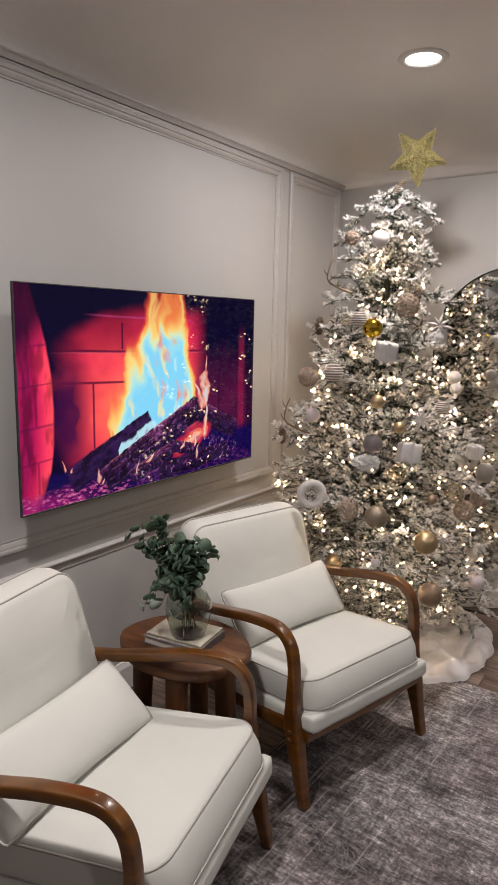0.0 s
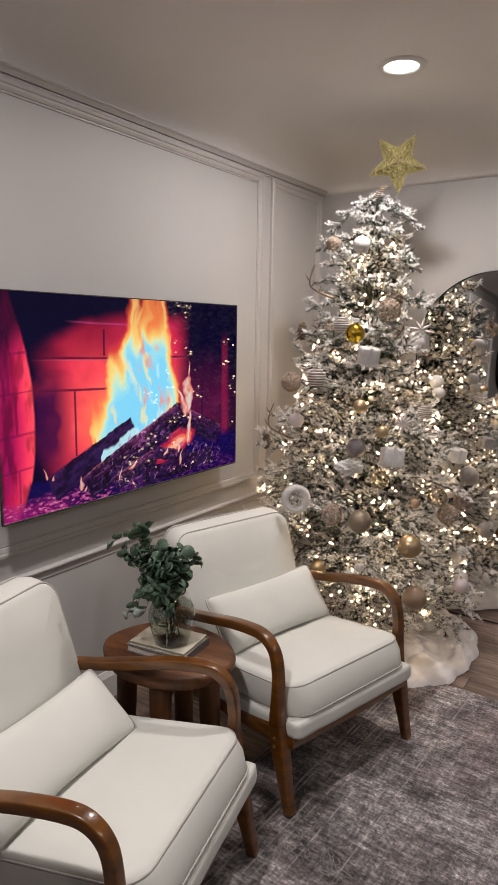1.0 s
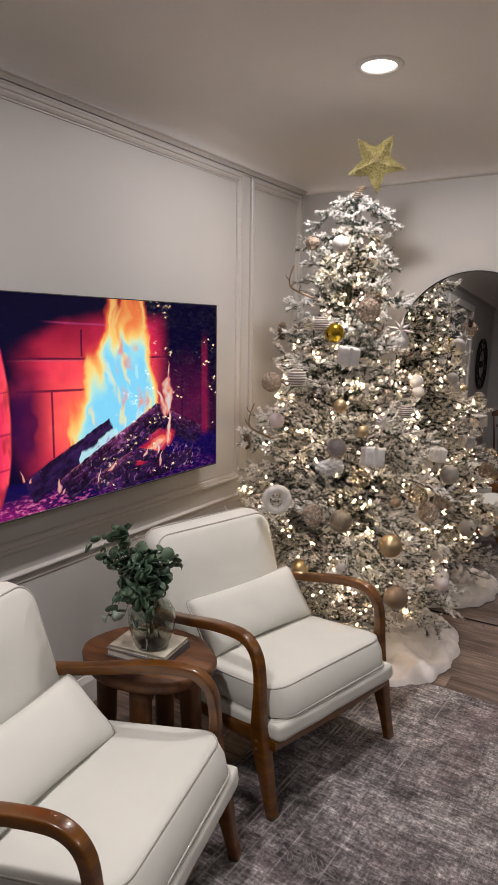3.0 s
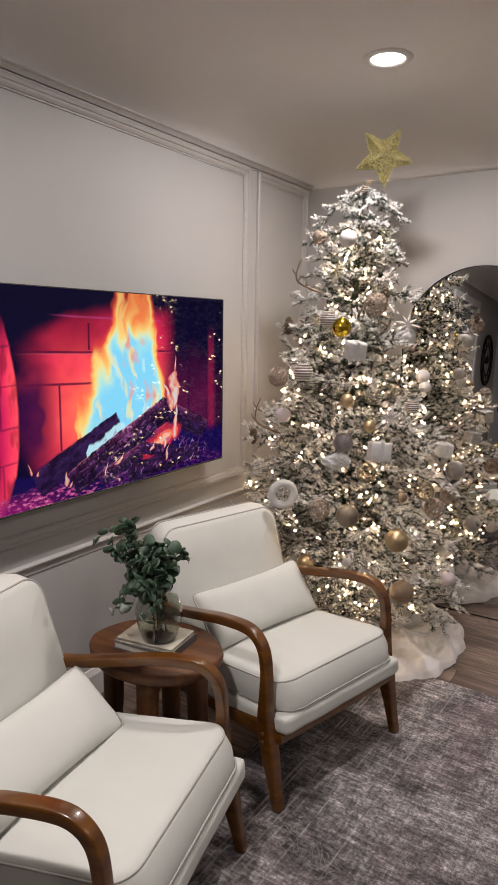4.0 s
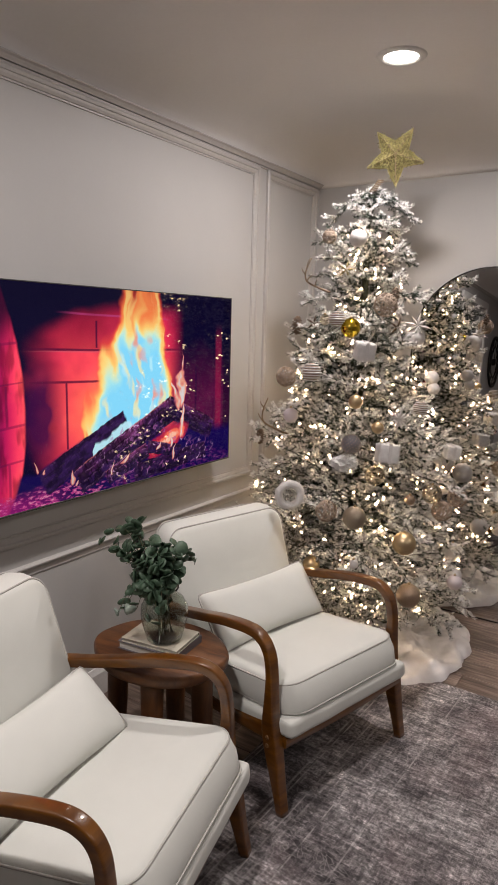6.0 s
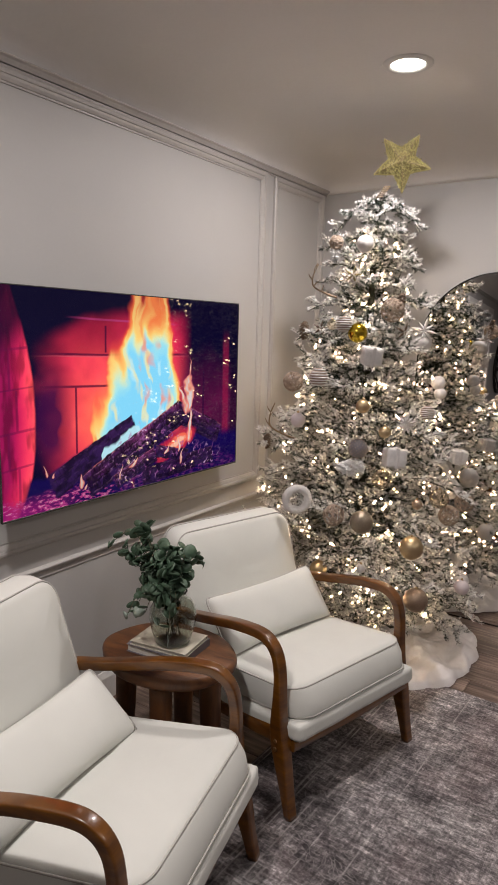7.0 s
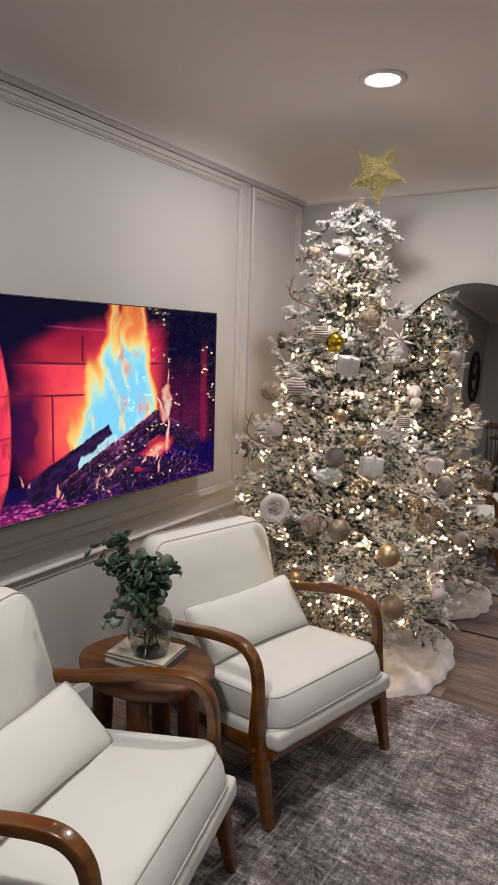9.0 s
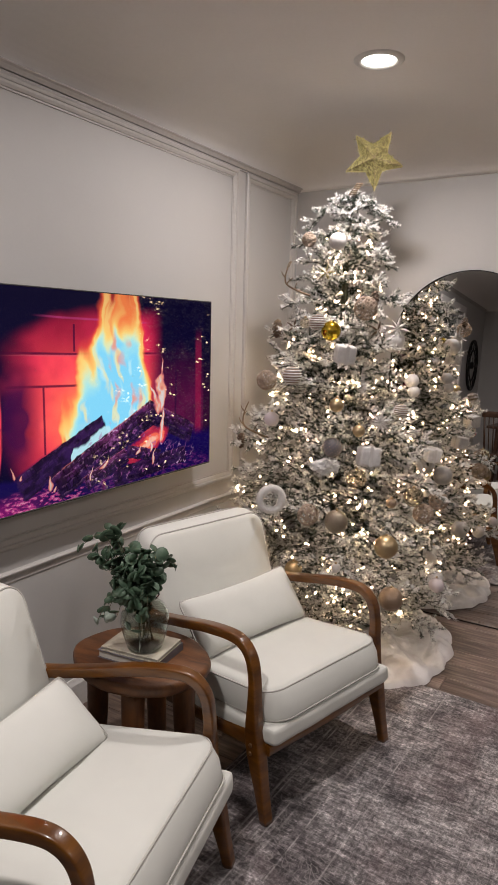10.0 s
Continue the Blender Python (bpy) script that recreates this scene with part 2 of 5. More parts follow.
def needle_material():
    """Flocked needles: dark green within, frosted towards the tips and on top."""
    m, nt, b = nodes_of("flocked_needles")
    geo = nt.nodes.new("ShaderNodeNewGeometry")
    att = nt.nodes.new("ShaderNodeAttribute")
    att.attribute_name = "frost"
    spread = nt.nodes.new("ShaderNodeMapRange")
    spread.inputs["To Min"].default_value, spread.inputs["To Max"].default_value = -0.2, 0.2
    nt.links.new(geo.outputs["Random Per Island"], spread.inputs["Value"])
    add = nt.nodes.new("ShaderNodeMath")
    nt.links.new(att.outputs["Fac"], add.inputs[0])
    nt.links.new(spread.outputs["Result"], add.inputs[1])
    r = nt.nodes.new("ShaderNodeValToRGB")
    el = r.color_ramp.elements
    stops = [(0.0, (0.022, 0.036, 0.024)), (0.27, (0.036, 0.055, 0.040)), (0.45, (0.17, 0.185, 0.158)), (0.62, (0.58, 0.572, 0.552)), (0.84, (0.86, 0.85, 0.83))]
    while len(el) < len(stops):
        el.new(0.5)
    for e, (p, c) in zip(el, stops):
        e.position, e.color = p, (*c, 1)
    nt.links.new(add.outputs[0], r.inputs["Fac"])
    nt.links.new(r.outputs["Color"], b.inputs["Base Color"])
    b.inputs["Roughness"].default_value = 0.85
    return m


NEEDLE = needle_material()


def screen_material():
    m, nt, b = nodes_of("tv_picture")
    att = nt.nodes.new("ShaderNodeAttribute")
    att.attribute_name = "picture"
    b.inputs["Base Color"].default_value = (0.002, 0.002, 0.003, 1)
    b.inputs["Roughness"].default_value = 0.04
    b.inputs["Specular IOR Level"].default_value = 0.16
    nt.links.new(att.outputs["Color"], b.inputs["Emission Color"])
    b.inputs["Emission Strength"].default_value = TV_GLOW
    return m


SCREEN = screen_material()


# ---- building helpers ----
def part(name, bm, material, parent=None, label="", smooth=False, at=None):
    """Links a bmesh as one mesh object, under a thing or a part if given."""
    me = bpy.data.meshes.new(name)
    bm.to_mesh(me)
    bm.free()
    return link_mesh(name, me, material, parent, label, smooth, at)


def link_mesh(name, me, material, parent=None, label="", smooth=False, at=None):
    for mt in material if isinstance(material, (list, tuple)) else [material]:
        if mt.name not in me.materials:
            me.materials.append(mt)
    if smooth:
        me.shade_smooth()
    ob = new(name, me)
    if at is not None:
        ob.matrix_basis = at
    if parent is not None:
        ob.parent = parent
    if label:
        ob["label"] = label
    return ob


def thing(name, label, category, m=None, group="", kind=""):
    ob = new(name)
    ob.empty_display_size = 0.05
    if m is not None:
        ob.matrix_basis = m
    return tagged(ob, label, category, group, kind)


def box(x0, x1, y0, y1, z0, z1, bevel=0.0, segments=2, bm=None):
    bm = bm or bmesh.new()
    made = bmesh.ops.create_cube(bm, size=1.0, matrix=Matrix.Translation(((x0 + x1) / 2, (y0 + y1) / 2, (z0 + z1) / 2)) @ Matrix.Diagonal((x1 - x0, y1 - y0, z1 - z0, 1)))
    if bevel:
        edges = {e for v in made["verts"] for e in v.link_edges}
        bmesh.ops.bevel(bm, geom=list(edges), offset=bevel, segments=segments, profile=0.6, affect="EDGES")
    return bm


def spline(points, n=8):
    """A smooth run through the points (Catmull-Rom)."""
    p = [Vector(q) for q in points]
    p = [p[0] * 2 - p[1]] + p + [p[-1] * 2 - p[-2]]
    out = []
    for i in range(1, len(p) - 2):
        a, b, c, d = p[i - 1], p[i], p[i + 1], p[i + 2]
        for k in range(n):
            t = k / n
            out.append(0.5 * (2 * b + (c - a) * t + (2 * a - 5 * b + 4 * c - d) * t * t + (3 * b - a - 3 * c + d) * t ** 3))
    out.append(p[-2])
    return out


def sweep(path, widths, heights, side=None, sides=14, power=2.6, closed=False, bm=None):
    """A rounded bar along a path. side: the direction in which widths are taken."""
    bm = bm or bmesh.new()
    n = len(path)
    rings = []
    s0 = Vector(side) if side is not None else None
    for i, p in enumerate(path):
        a = path[(i - 1) % n] if closed else path[max(i - 1, 0)]
        b = path[(i + 1) % n] if closed else path[min(i + 1, n - 1)]
        d = (b - a).normalized()
        s = s0 if s0 is not None else (Vector((0, 0, 1)) if abs(d.z) < 0.9 else Vector((1, 0, 0)))
        s = (s - d * s.dot(d)).normalized()
        u = d.cross(s).normalized()
        f = i / max(n - 1, 1)
        w = widths(f) if callable(widths) else widths
        h = heights(f) if callable(heights) else heights
        ring = []
        for k in range(sides):
            t = 2 * math.pi * k / sides
            c, q = math.cos(t), math.sin(t)
            ring.append(bm.verts.new(p + s * (w / 2 * math.copysign(abs(c) ** (2 / power), c)) + u * (h / 2 * math.copysign(abs(q) ** (2 / power), q))))
        rings.append(ring)
    for i in range(n if closed else n - 1):
        r0, r1 = rings[i], rings[(i + 1) % n]
        for k in range(sides):
            bm.faces.new((r0[k], r0[(k + 1) % sides], r1[(k + 1) % sides], r1[k]))
    if not closed:
        bm.faces.new(rings[0][::-1])
        bm.faces.new(rings[-1])
    bmesh.ops.recalc_face_normals(bm, faces=bm.faces)
    return bm


def lathe(profile, sides=32, bm=None):
    """A body of revolution about z from (radius, z) pairs."""
    bm = bm or bmesh.new()
    rings = []
    for r, z in profile:
        if r < 1e-6:
            rings.append([bm.verts.new((0, 0, z))])
        else:
            rings.append([bm.verts.new((r * math.cos(2 * math.pi * k / sides), r * math.sin(2 * math.pi * k / sides), z)) for k in range(sides)])
    for a, b in zip(rings, rings[1:]):
        for k in range(sides):
            q = (k + 1) % sides
            f = [a[k % len(a)], a[q % len(a)], b[q % len(b)], b[k % len(b)]]
            f = list(dict.fromkeys(f))
            if len(f) > 2:
                bm.faces.new(f)
    bmesh.ops.recalc_face_normals(bm, faces=bm.faces)
    return bm


def soft_box(sx, sy, sz, r, n=12, puff=0.0, wrinkle=0.0, seed=0):
    """A stuffed box: rounded edges, faces that swell a little, faint creases."""
    bm = bmesh.new()
    bmesh.ops.create_cube(bm, size=2.0)
    bmesh.ops.subdivide_edges(bm, edges=bm.edges[:], cuts=n, use_grid_fill=True)
    h = Vector((sx / 2, sy / 2, sz / 2))
    for v in bm.verts:
        c = v.co.copy()
        c = Vector([math.sin(q * math.pi / 2) * 0.35 + q * 0.65 for q in c])
        p = Vector([c[i] * h[i] for i in range(3)])
        inner = Vector([max(-(h[i] - r), min(h[i] - r, p[i])) for i in range(3)])
        d = p - inner
        q = inner + d.normalized() * r if d.length > 1e-9 else p
        swell = [puff * (1 - c[(i + 1) % 3] ** 2) * (1 - c[(i + 2) % 3] ** 2) * (1 if c[i] > 0 else -1) * (abs(c[i]) ** 4) for i in range(3)]
        q += Vector((swell[0] * 0.5, swell[1] * 0.5, swell[2]))
        if wrinkle:
            q += Vector(noise.noise_vector(q * 7 + Vector((seed, seed * 2, 0)))) * wrinkle
        v.co = q
    return bm


def rounded_loop(sx, sy, r, z, n=7):
    pts = []
    for cx, cy, a0 in ((1, 1, 0), (-1, 1, 90), (-1, -1, 180), (1, -1, 270)):
        for k in range(n):
            a = radians(a0 + 90 * k / (n - 1))
            pts.append(Vector((cx * (sx / 2 - r) + r * math.cos(a), cy * (sy / 2 - r) + r * math.sin(a), z)))
    return pts


def pad(sx, sy, sz, corner, r, puff=0.0, wrinkle=0.0, seed=0):
    """A boxed cushion: corners rounded in plan, soft edges, crowned faces, bulging border."""
    bm = bmesh.new()
    m = min(sx, sy) / 2
    half = []
    for k in range(10):
        i = r + (0.94 * m - r) * (1 - k / 10) ** 1.3
        f = min(1.0, (i - r) / (0.55 * m))
        half.append((i, sz / 2 + puff * (1 - (1 - f) ** 2)))
    half += [(r * (1 - math.sin(a)), sz / 2 - r * (1 - math.cos(a))) for a in (radians(q) for q in (0, 20, 42, 65, 90))]
    levels = half + [(-0.005, 0.0)] + [(i, -z) for i, z in half[::-1]]
    rings = []
    for i, z in levels:
        rings.append([bm.verts.new(p) for p in rounded_loop(sx - 2 * i, sy - 2 * i, max(corner - i, 0.003), z, 9)])
    n = len(rings[0])
    for a, b in zip(rings, rings[1:]):
        for k in range(n):
            bm.faces.new((a[k], a[(k + 1) % n], b[(k + 1) % n], b[k]))
    for ring, z in ((rings[0], levels[0][1]), (rings[-1], levels[-1][1])):
        c = bm.verts.new((0, 0, z))
        for k in range(n):
            bm.faces.new((ring[k], ring[(k + 1) % n], c))
    bmesh.ops.recalc_face_normals(bm, faces=bm.faces)
    for v in bm.verts:
        v.co += Vector(noise.noise_vector(v.co * 8 + Vector((seed, seed * 2, 0)))) * wrinkle
    return bm


def pillow_edge(u, v, sx, sy):
    """Plan of a stuffed pillow: slightly drawn-in sides and blunt corners."""
    blunt = 1 - 0.045 * (u * v) ** 8
    return u * sx / 2 * (1 - 0.03 * (1 - v * v) * abs(u) ** 6) * blunt, v * sy / 2 * (1 - 0.13 * (1 - u * u) * abs(v) ** 6) * (1 - 0.04 * (u * v) ** 8)


def pillow_mesh(sx, sy, t, n=26):
    bm = bmesh.new()
    grid = {}
    for side in (1, -1):
        for i in range(n + 1):
            for j in range(n + 1):
                u, v = 2 * i / n - 1, 2 * j / n - 1
                if side == -1 and (i in (0, n) or j in (0, n)):
                    grid[side, i, j] = grid[1, i, j]
                    continue
                k = ((1 - abs(u) ** 3.2) * (1 - abs(v) ** 2.6)) ** 0.55
                x, y = pillow_edge(u, v, sx, sy)
                z = side * t / 2 * k
                w = noise.noise(Vector((x * 9, y * 9, side * 3.0))) * 0.004
                grid[side, i, j] = bm.verts.new((x, y, z + w * k))
    for side in (1, -1):
        for i in range(n):
            for j in range(n):
                f = [grid[side, i, j], grid[side, i + 1, j], grid[side, i + 1, j + 1], grid[side, i, j + 1]]
                bm.faces.new(f if side == 1 else f[::-1])
    return bm


def ring_rects(x0, x1, y0, y1, profile, bm=None, close=True):
    """A moulding round a rectangle in plan: profile gives (inset from the wall, z)."""
    bm = bm or bmesh.new()
    rings = [[bm.verts.new(c) for c in ((x0 + i, y0 + i, z), (x1 - i, y0 + i, z), (x1 - i, y1 - i, z), (x0 + i, y1 - i, z))] for i, z in profile]
    m = len(rings)
    for a in range(m if close else m - 1):
        r0, r1 = rings[a], rings[(a + 1) % m]
        for k in range(4):
            bm.faces.new((r0[k], r0[(k + 1) % 4], r1[(k + 1) % 4], r1[k]))
    bmesh.ops.recalc_face_normals(bm, faces=bm.faces)
    return bm


def wall_frame(y0, y1, z0, z1, width=0.046):
    """A picture-frame moulding on the west wall; outer size given."""
    bm = bmesh.new()
    prof = [(0, 0.0), (0, 0.012), (0.005, 0.017), (0.012, 0.018), (0.018, 0.0165), (0.020, 0.012), (0.028, 0.0105), (0.037, 0.006), (0.039, 0.002), (0.043, 0.002), (width, 0.004), (width, 0.0)]
    rings = [[bm.verts.new((d, *c)) for c in ((y0 + i, z0 + i), (y1 - i, z0 + i), (y1 - i, z1 - i), (y0 + i, z1 - i))] for i, d in prof]
    for a in range(len(rings) - 1):
        for k in range(4):
            bm.faces.new((rings[a][k], rings[a][(k + 1) % 4], rings[a + 1][(k + 1) % 4], rings[a + 1][k]))
    bmesh.ops.recalc_face_normals(bm, faces=bm.faces)
    return bm


# ---- the room ----
X1, Y0, Y1 = 6.0, -3.12, 3.304
floor = tagged(part("floor", box(-0.12, X1 + 0.12, Y0 - 0.12, Y1 + 0.12, -0.14, -0.012), SUBFLOOR), "grey-brown wooden plank floor with narrow dark joints", "floor", kind="structure")

# west wall, with a window at the dining end
WIN = (-1.62, -0.45, 0.85, 2.15)
bm = bmesh.new()
for y0, y1, z0, z1 in ((Y0 - 0.12, WIN[0], 0, 2.7), (WIN[1], Y1 + 0.12, 0, 2.7), (WIN[0], WIN[1], 0, WIN[2]), (WIN[0], WIN[1], WIN[3], 2.7)):
    box(-0.12, 0, y0, y1, z0, z1, bm=bm)
wall_west = tagged(part("wall_west", bm, WALL), "warm greige painted wall with panel mouldings", "wall", kind="structure")
wall_north = tagged(part("wall_north", box(0, X1, Y1, Y1 + 0.12, 0, 2.7), WALL), "plain warm greige painted wall behind the tree", "wall", kind="structure")
wall_south = tagged(part("wall_south", box(0, X1, Y0 - 0.12, Y0, 0, 2.7), WALL), "unseen greige wall, set far off to limit bounce light of the dining end", "wall", kind="structure")
# unseen wall, its distance chosen so that less light bounces back
wall_east = tagged(part("wall_east", box(X1, X1 + 0.12, Y0 - 0.12, Y1 + 0.12, 0, 2.7), WALL), "unseen greige wall, set far off to limit bounce light", "wall", kind="structure")

# coved ceiling: flat field, quarter-round cove down to the walls
COVE_Z, COVE_IN = 2.330, 0.50
prof = [(-0.03, 2.70), (-0.03, COVE_Z), (0.0, COVE_Z)]
for k in range(1, 17):
    f = (k / 16) ** 2
    prof.append((COVE_IN * f, COVE_Z + (CEIL - COVE_Z) * math.sqrt(1 - (1 - f) ** 2)))
bm = ring_rects(0, X1, Y0, Y1, prof, close=False)
bm.faces.new([v for v in bm.verts if abs(v.co.z - CEIL) < 1e-6 and abs(v.co.z - 2.7) > 0.01][-4:])
bmesh.ops.contextual_create(bm, geom=[e for e in bm.edges if e.is_boundary and e.verts[0].co.z > 2.69])
bmesh.ops.recalc_face_normals(bm, faces=bm.faces)
ceiling = tagged(part("ceiling", bm, CEILING), "coved plaster ceiling in warm taupe", "ceiling", kind="structure")
for p in ceiling.data.polygons:
    p.use_smooth = len(p.vertices) == 4 and p.area < 1.0

def long_trim(y0, y1, prof):
    bm = bmesh.new()
    rings = [[bm.verts.new((x, y, z)) for x, z in prof] for y in (y0, y1)]
    for k in range(len(prof) - 1):
        bm.faces.new((rings[0][k], rings[1][k], rings[1][k + 1], rings[0][k + 1]))
    bmesh.ops.recalc_face_normals(bm, faces=bm.faces)
    return bm


tagged(part("trim_crown", long_trim(Y0, Y1 - 0.001, [(0, 2.318), (0.008, 2.318), (0.008, 2.3235), (0.0015, 2.3245), (0.0015, 2.3275), (0.010, 2.328), (0.013, 2.333), (0.019, 2.341), (0.027, 2.346), (0.027, 2.3495), (0.020, 2.354), (0.006, 2.360)]), TRIM), "slim greige picture rail under the cove", "trim", kind="structure")
base = [(0, 0), (0.016, 0), (0.016, 0.10), (0.010, 0.115), (0.007, 0.125), (0, 0.125)]
tagged(part("baseboard", ring_rects(0, X1, Y0, Y1, base), WHITE_TRIM), "white painted baseboard along the walls", "baseboard", kind="structure")


tagged(part("trim_chair_rail", long_trim(-0.2, Y1 - 0.001, [(0, 0.626), (0.004, 0.630), (0.004, 0.646), (0.006, 0.653), (0.010, 0.658), (0.015, 0.661), (0.016, 0.666), (0.013, 0.670), (0.006, 0.673), (0, 0.674)]), TRIM), "greige chair rail along the panelled wall", "trim", kind="structure")
part("panel_moulding", wall_frame(0.69, 2.637, 0.752, 2.316), TRIM, wall_west)
part("panel_moulding", wall_frame(2.717, 3.262, 0.752, 2.316), TRIM, wall_west)


def recessed_light(x, y, watts):
    t = thing("recessed_light", "round white recessed ceiling light, switched on", "ceiling light", pose(x, y, CEIL), "recessed ceiling lights")
    part("trim_ring", lathe([(0.064, 0.003), (0.066, -0.006), (0.072, -0.008), (0.086, -0.006), (0.095, -0.001), (0.095, 0.004), (0.064, 0.004), (0.064, 0.003)], 48), WHITE_TRIM, t, smooth=True)
    part("diffuser", lathe([(0.0, -0.0045), (0.05, -0.0040), (0.0645, -0.001)], 48), DIFFUSER, t, "glowing white diffuser")
    lamp = bpy.data.lights.new("recessed_lamp", "AREA")
    lamp.shape, lamp.size, lamp.energy, lamp.color, lamp.spread = "DISK", 0.14, watts, (1.0, 0.915, 0.895), radians(175)
    ob = new("recessed_lamp", lamp)
    ob.matrix_basis = pose(x, y, CEIL - 0.016)


# All but the first fixture stand out of view, added to light the room.
for x, y, watts in LAMPS:
    recessed_light(x, y, watts)


def ceiling_vent():
    # on the cove above the north wall
    t = thing("ceiling_vent", "dark slatted air vent set into the cove", "vent", pose(1.388, 3.280, 2.414, -66, 0, 0))
    bm = box(-0.17, 0.17, -0.030, 0.030, -0.004, 0.004)
    part("backing", bm, BLACK, t)
    bm = bmesh.new()
    for a in ((-0.18, 0.18, 0.026, 0.034), (-0.18, 0.18, -0.034, -0.026)):
        box(a[0], a[1], a[2], a[3], -0.009, 0.002, 0.0015, bm=bm)
    part("frame", bm, IRON, t)
    for k in range(3):
        part("slat", box(-0.17, 0.17, -0.012 + 0.011 * k, -0.009 + 0.011 * k, -0.010, 0.0), IRON, t)


ceiling_vent()

# rug, its long side along the panelled wall
rug = tagged(part("rug", box(0, 2.7, -3.2, 0, 0.0, 0.010, 0.003), RUG, at=pose(0.748, 2.445, 0, 0, 0, -1.0)), "worn grey and mauve distressed flat-weave rug", "rug")


# ---- television ----
def value_noise(x, y, seed):
    """Smooth noise in 0..1 on arrays."""
    def lattice(i, j):
        h = np.sin(i * 127.1 + j * 311.7 + seed * 74.7) * 43758.5453
        return h - np.floor(h)
    i, j = np.floor(x), np.floor(y)
    fx, fy = x - i, y - j
    fx, fy = fx * fx * (3 - 2 * fx), fy * fy * (3 - 2 * fy)
    return (lattice(i, j) * (1 - fx) + lattice(i + 1, j) * fx) * (1 - fy) + (lattice(i, j + 1) * (1 - fx) + lattice(i + 1, j + 1) * fx) * fy


def fractal(x, y, seed, octaves=4):
    return sum(value_noise(x * 2 ** k, y * 2 ** k, seed + k) / 2 ** (k + 1) for k in range(octaves)) / (1 - 0.5 ** octaves)


def step(a, b, x):
    t = np.clip((x - a) / (b - a), 0, 1)
    return t * t * (3 - 2 * t)


def hearth_picture(u, v):
    """Colours of the log fire on the screen; u to the right, v up, both 0..1."""
    def over(c, colour, m):
        return c * (1 - m[:, None]) + (np.array(colour) if np.ndim(colour) == 1 else colour) * m[:, None]

    def line(x, x0, w):
        return 1 - step(w, 2.2 * w, np.abs(x - x0))

    n1, n2, n3 = fractal(u * 6, v * 4, 1), fractal(u * 22, v * 12, 5), fractal(u * 70, v * 40, 9, 3)
    soft = fractal(u * 10, v * 7, 3, 3)
    c = np.tile(np.array([0.0022, 0.0010, 0.020]), (len(u), 1))
    # back wall of large blocks, lit from the flame
    wob = 0.008 * (n1 - 0.5)
    lit = np.clip(1.28 - 1.55 * np.hypot((u - 0.44) * 1.15, (v - 0.42) * 1.05) + 0.22 * (soft - 0.5), 0, 1.1)
    wall = step(0.11, 0.25, u + 0.10 * (soft - 0.5)) * (1 - step(0.64, 0.74, u)) * (1 - step(0.84, 0.93, v - 0.10 * (u - 0.3) + 0.07 * (soft - 0.5) + 0.5 * np.clip(0.30 - u, 0, 1)))
    row = step(0.700, 0.715, v + wob)
    block = np.stack([0.10 + 1.05 * lit ** 1.2, 0.002 + 0.055 * lit ** 2.2 + 0.09 * lit ** 7, 0.040 + 0.062 * lit], 1) * (0.82 + 0.36 * n2)[:, None]
    block *= (1 - 0.42 * row * step(0.62, 0.30, u))[:, None]
    c = over(c, block, wall * step(0.05, 0.42, lit))
    # purple-dark blot low on the left of the block wall
    blot = np.exp(-(((u - 0.155) / 0.05) ** 2 + ((v - 0.42) / 0.16) ** 2)) * step(0.35, 0.6, soft + 0.2 * n2)
    c = over(c, (0.04, 0.002, 0.05), np.clip(1.5 * blot, 0, 0.85))
    seams = np.maximum(line(v, 0.713 - 0.03 * (u - 0.145) + wob, 0.0035) * (u > 0.10), line(v, 0.565 - 0.05 * (u - 0.16) + wob, 0.0035) * (u > 0.12) * (u < 0.37))
    for u0, va, vb in ((0.351, 0.715, 0.845), (0.406, 0.600, 0.70), (0.240, 0.24, 0.56), (0.575, 0.715, 0.86)):
        seams = np.maximum(seams, line(u, u0 + 0.5 * wob, 0.0022) * (v > va) * (v < vb))
    c = over(c, (0.05, 0.001, 0.030), seams * np.clip(wall + 0.1, 0, 1) * 0.85)
    rimlight = line(v, 0.878 - 0.04 * (u - 0.23) + wob, 0.0030) * step(0.20, 0.30, u) * (1 - step(0.60, 0.68, u))
    c = over(c, (0.50, 0.05, 0.20), rimlight * (0.35 + 0.5 * n2))
    c = over(c, (0.55, 0.10, 0.14), line(v, 0.704 - 0.03 * (u - 0.145) + wob, 0.0018) * wall * 0.5)
    # right-hand wall in dim magenta, with a redder strip
    right = step(0.64, 0.72, u) * (1 - step(0.48, 0.80, v + 0.28 * (n1 - 0.5) + 0.35 * (u - 0.7))) * step(0.12, 0.3, v)
    c = over(c, (0.105, 0.006, 0.050), right * (0.45 + 0.55 * n2))
    c = over(c, (0.02, 0.001, 0.03), line(u, 0.80 + wob, 0.003) * (v > 0.3) * (v < 0.6) * 0.7)
    strip = step(0.905, 0.918, u + wob) * (1 - step(0.940, 0.952, u + wob)) * (1 - step(0.70, 0.86, v))
    c = over(c, (0.30, 0.009, 0.055), strip * (0.2 + 0.6 * n2))
    c = over(c, (0.002, 0.001, 0.014), step(0.955, 0.965, u) * 0.7)
    # left pier: bowed edge, brightest near it
    edge = np.interp(v, [0.0, 0.07, 0.17, 0.30, 0.45, 0.59, 0.74, 0.85, 0.95, 1.0], [0.046, 0.068, 0.089, 0.101, 0.104, 0.101, 0.086, 0.070, 0.050, 0.04])
    pier = (1 - step(edge - 0.004, edge + 0.005, u + 0.004 * (n2 - 0.5))) * (1 - 0.88 * step(0.70, 0.90, v + 1.6 * (0.07 - u)))
    near = np.clip(1 - (edge - u) / 0.070, 0, 1)
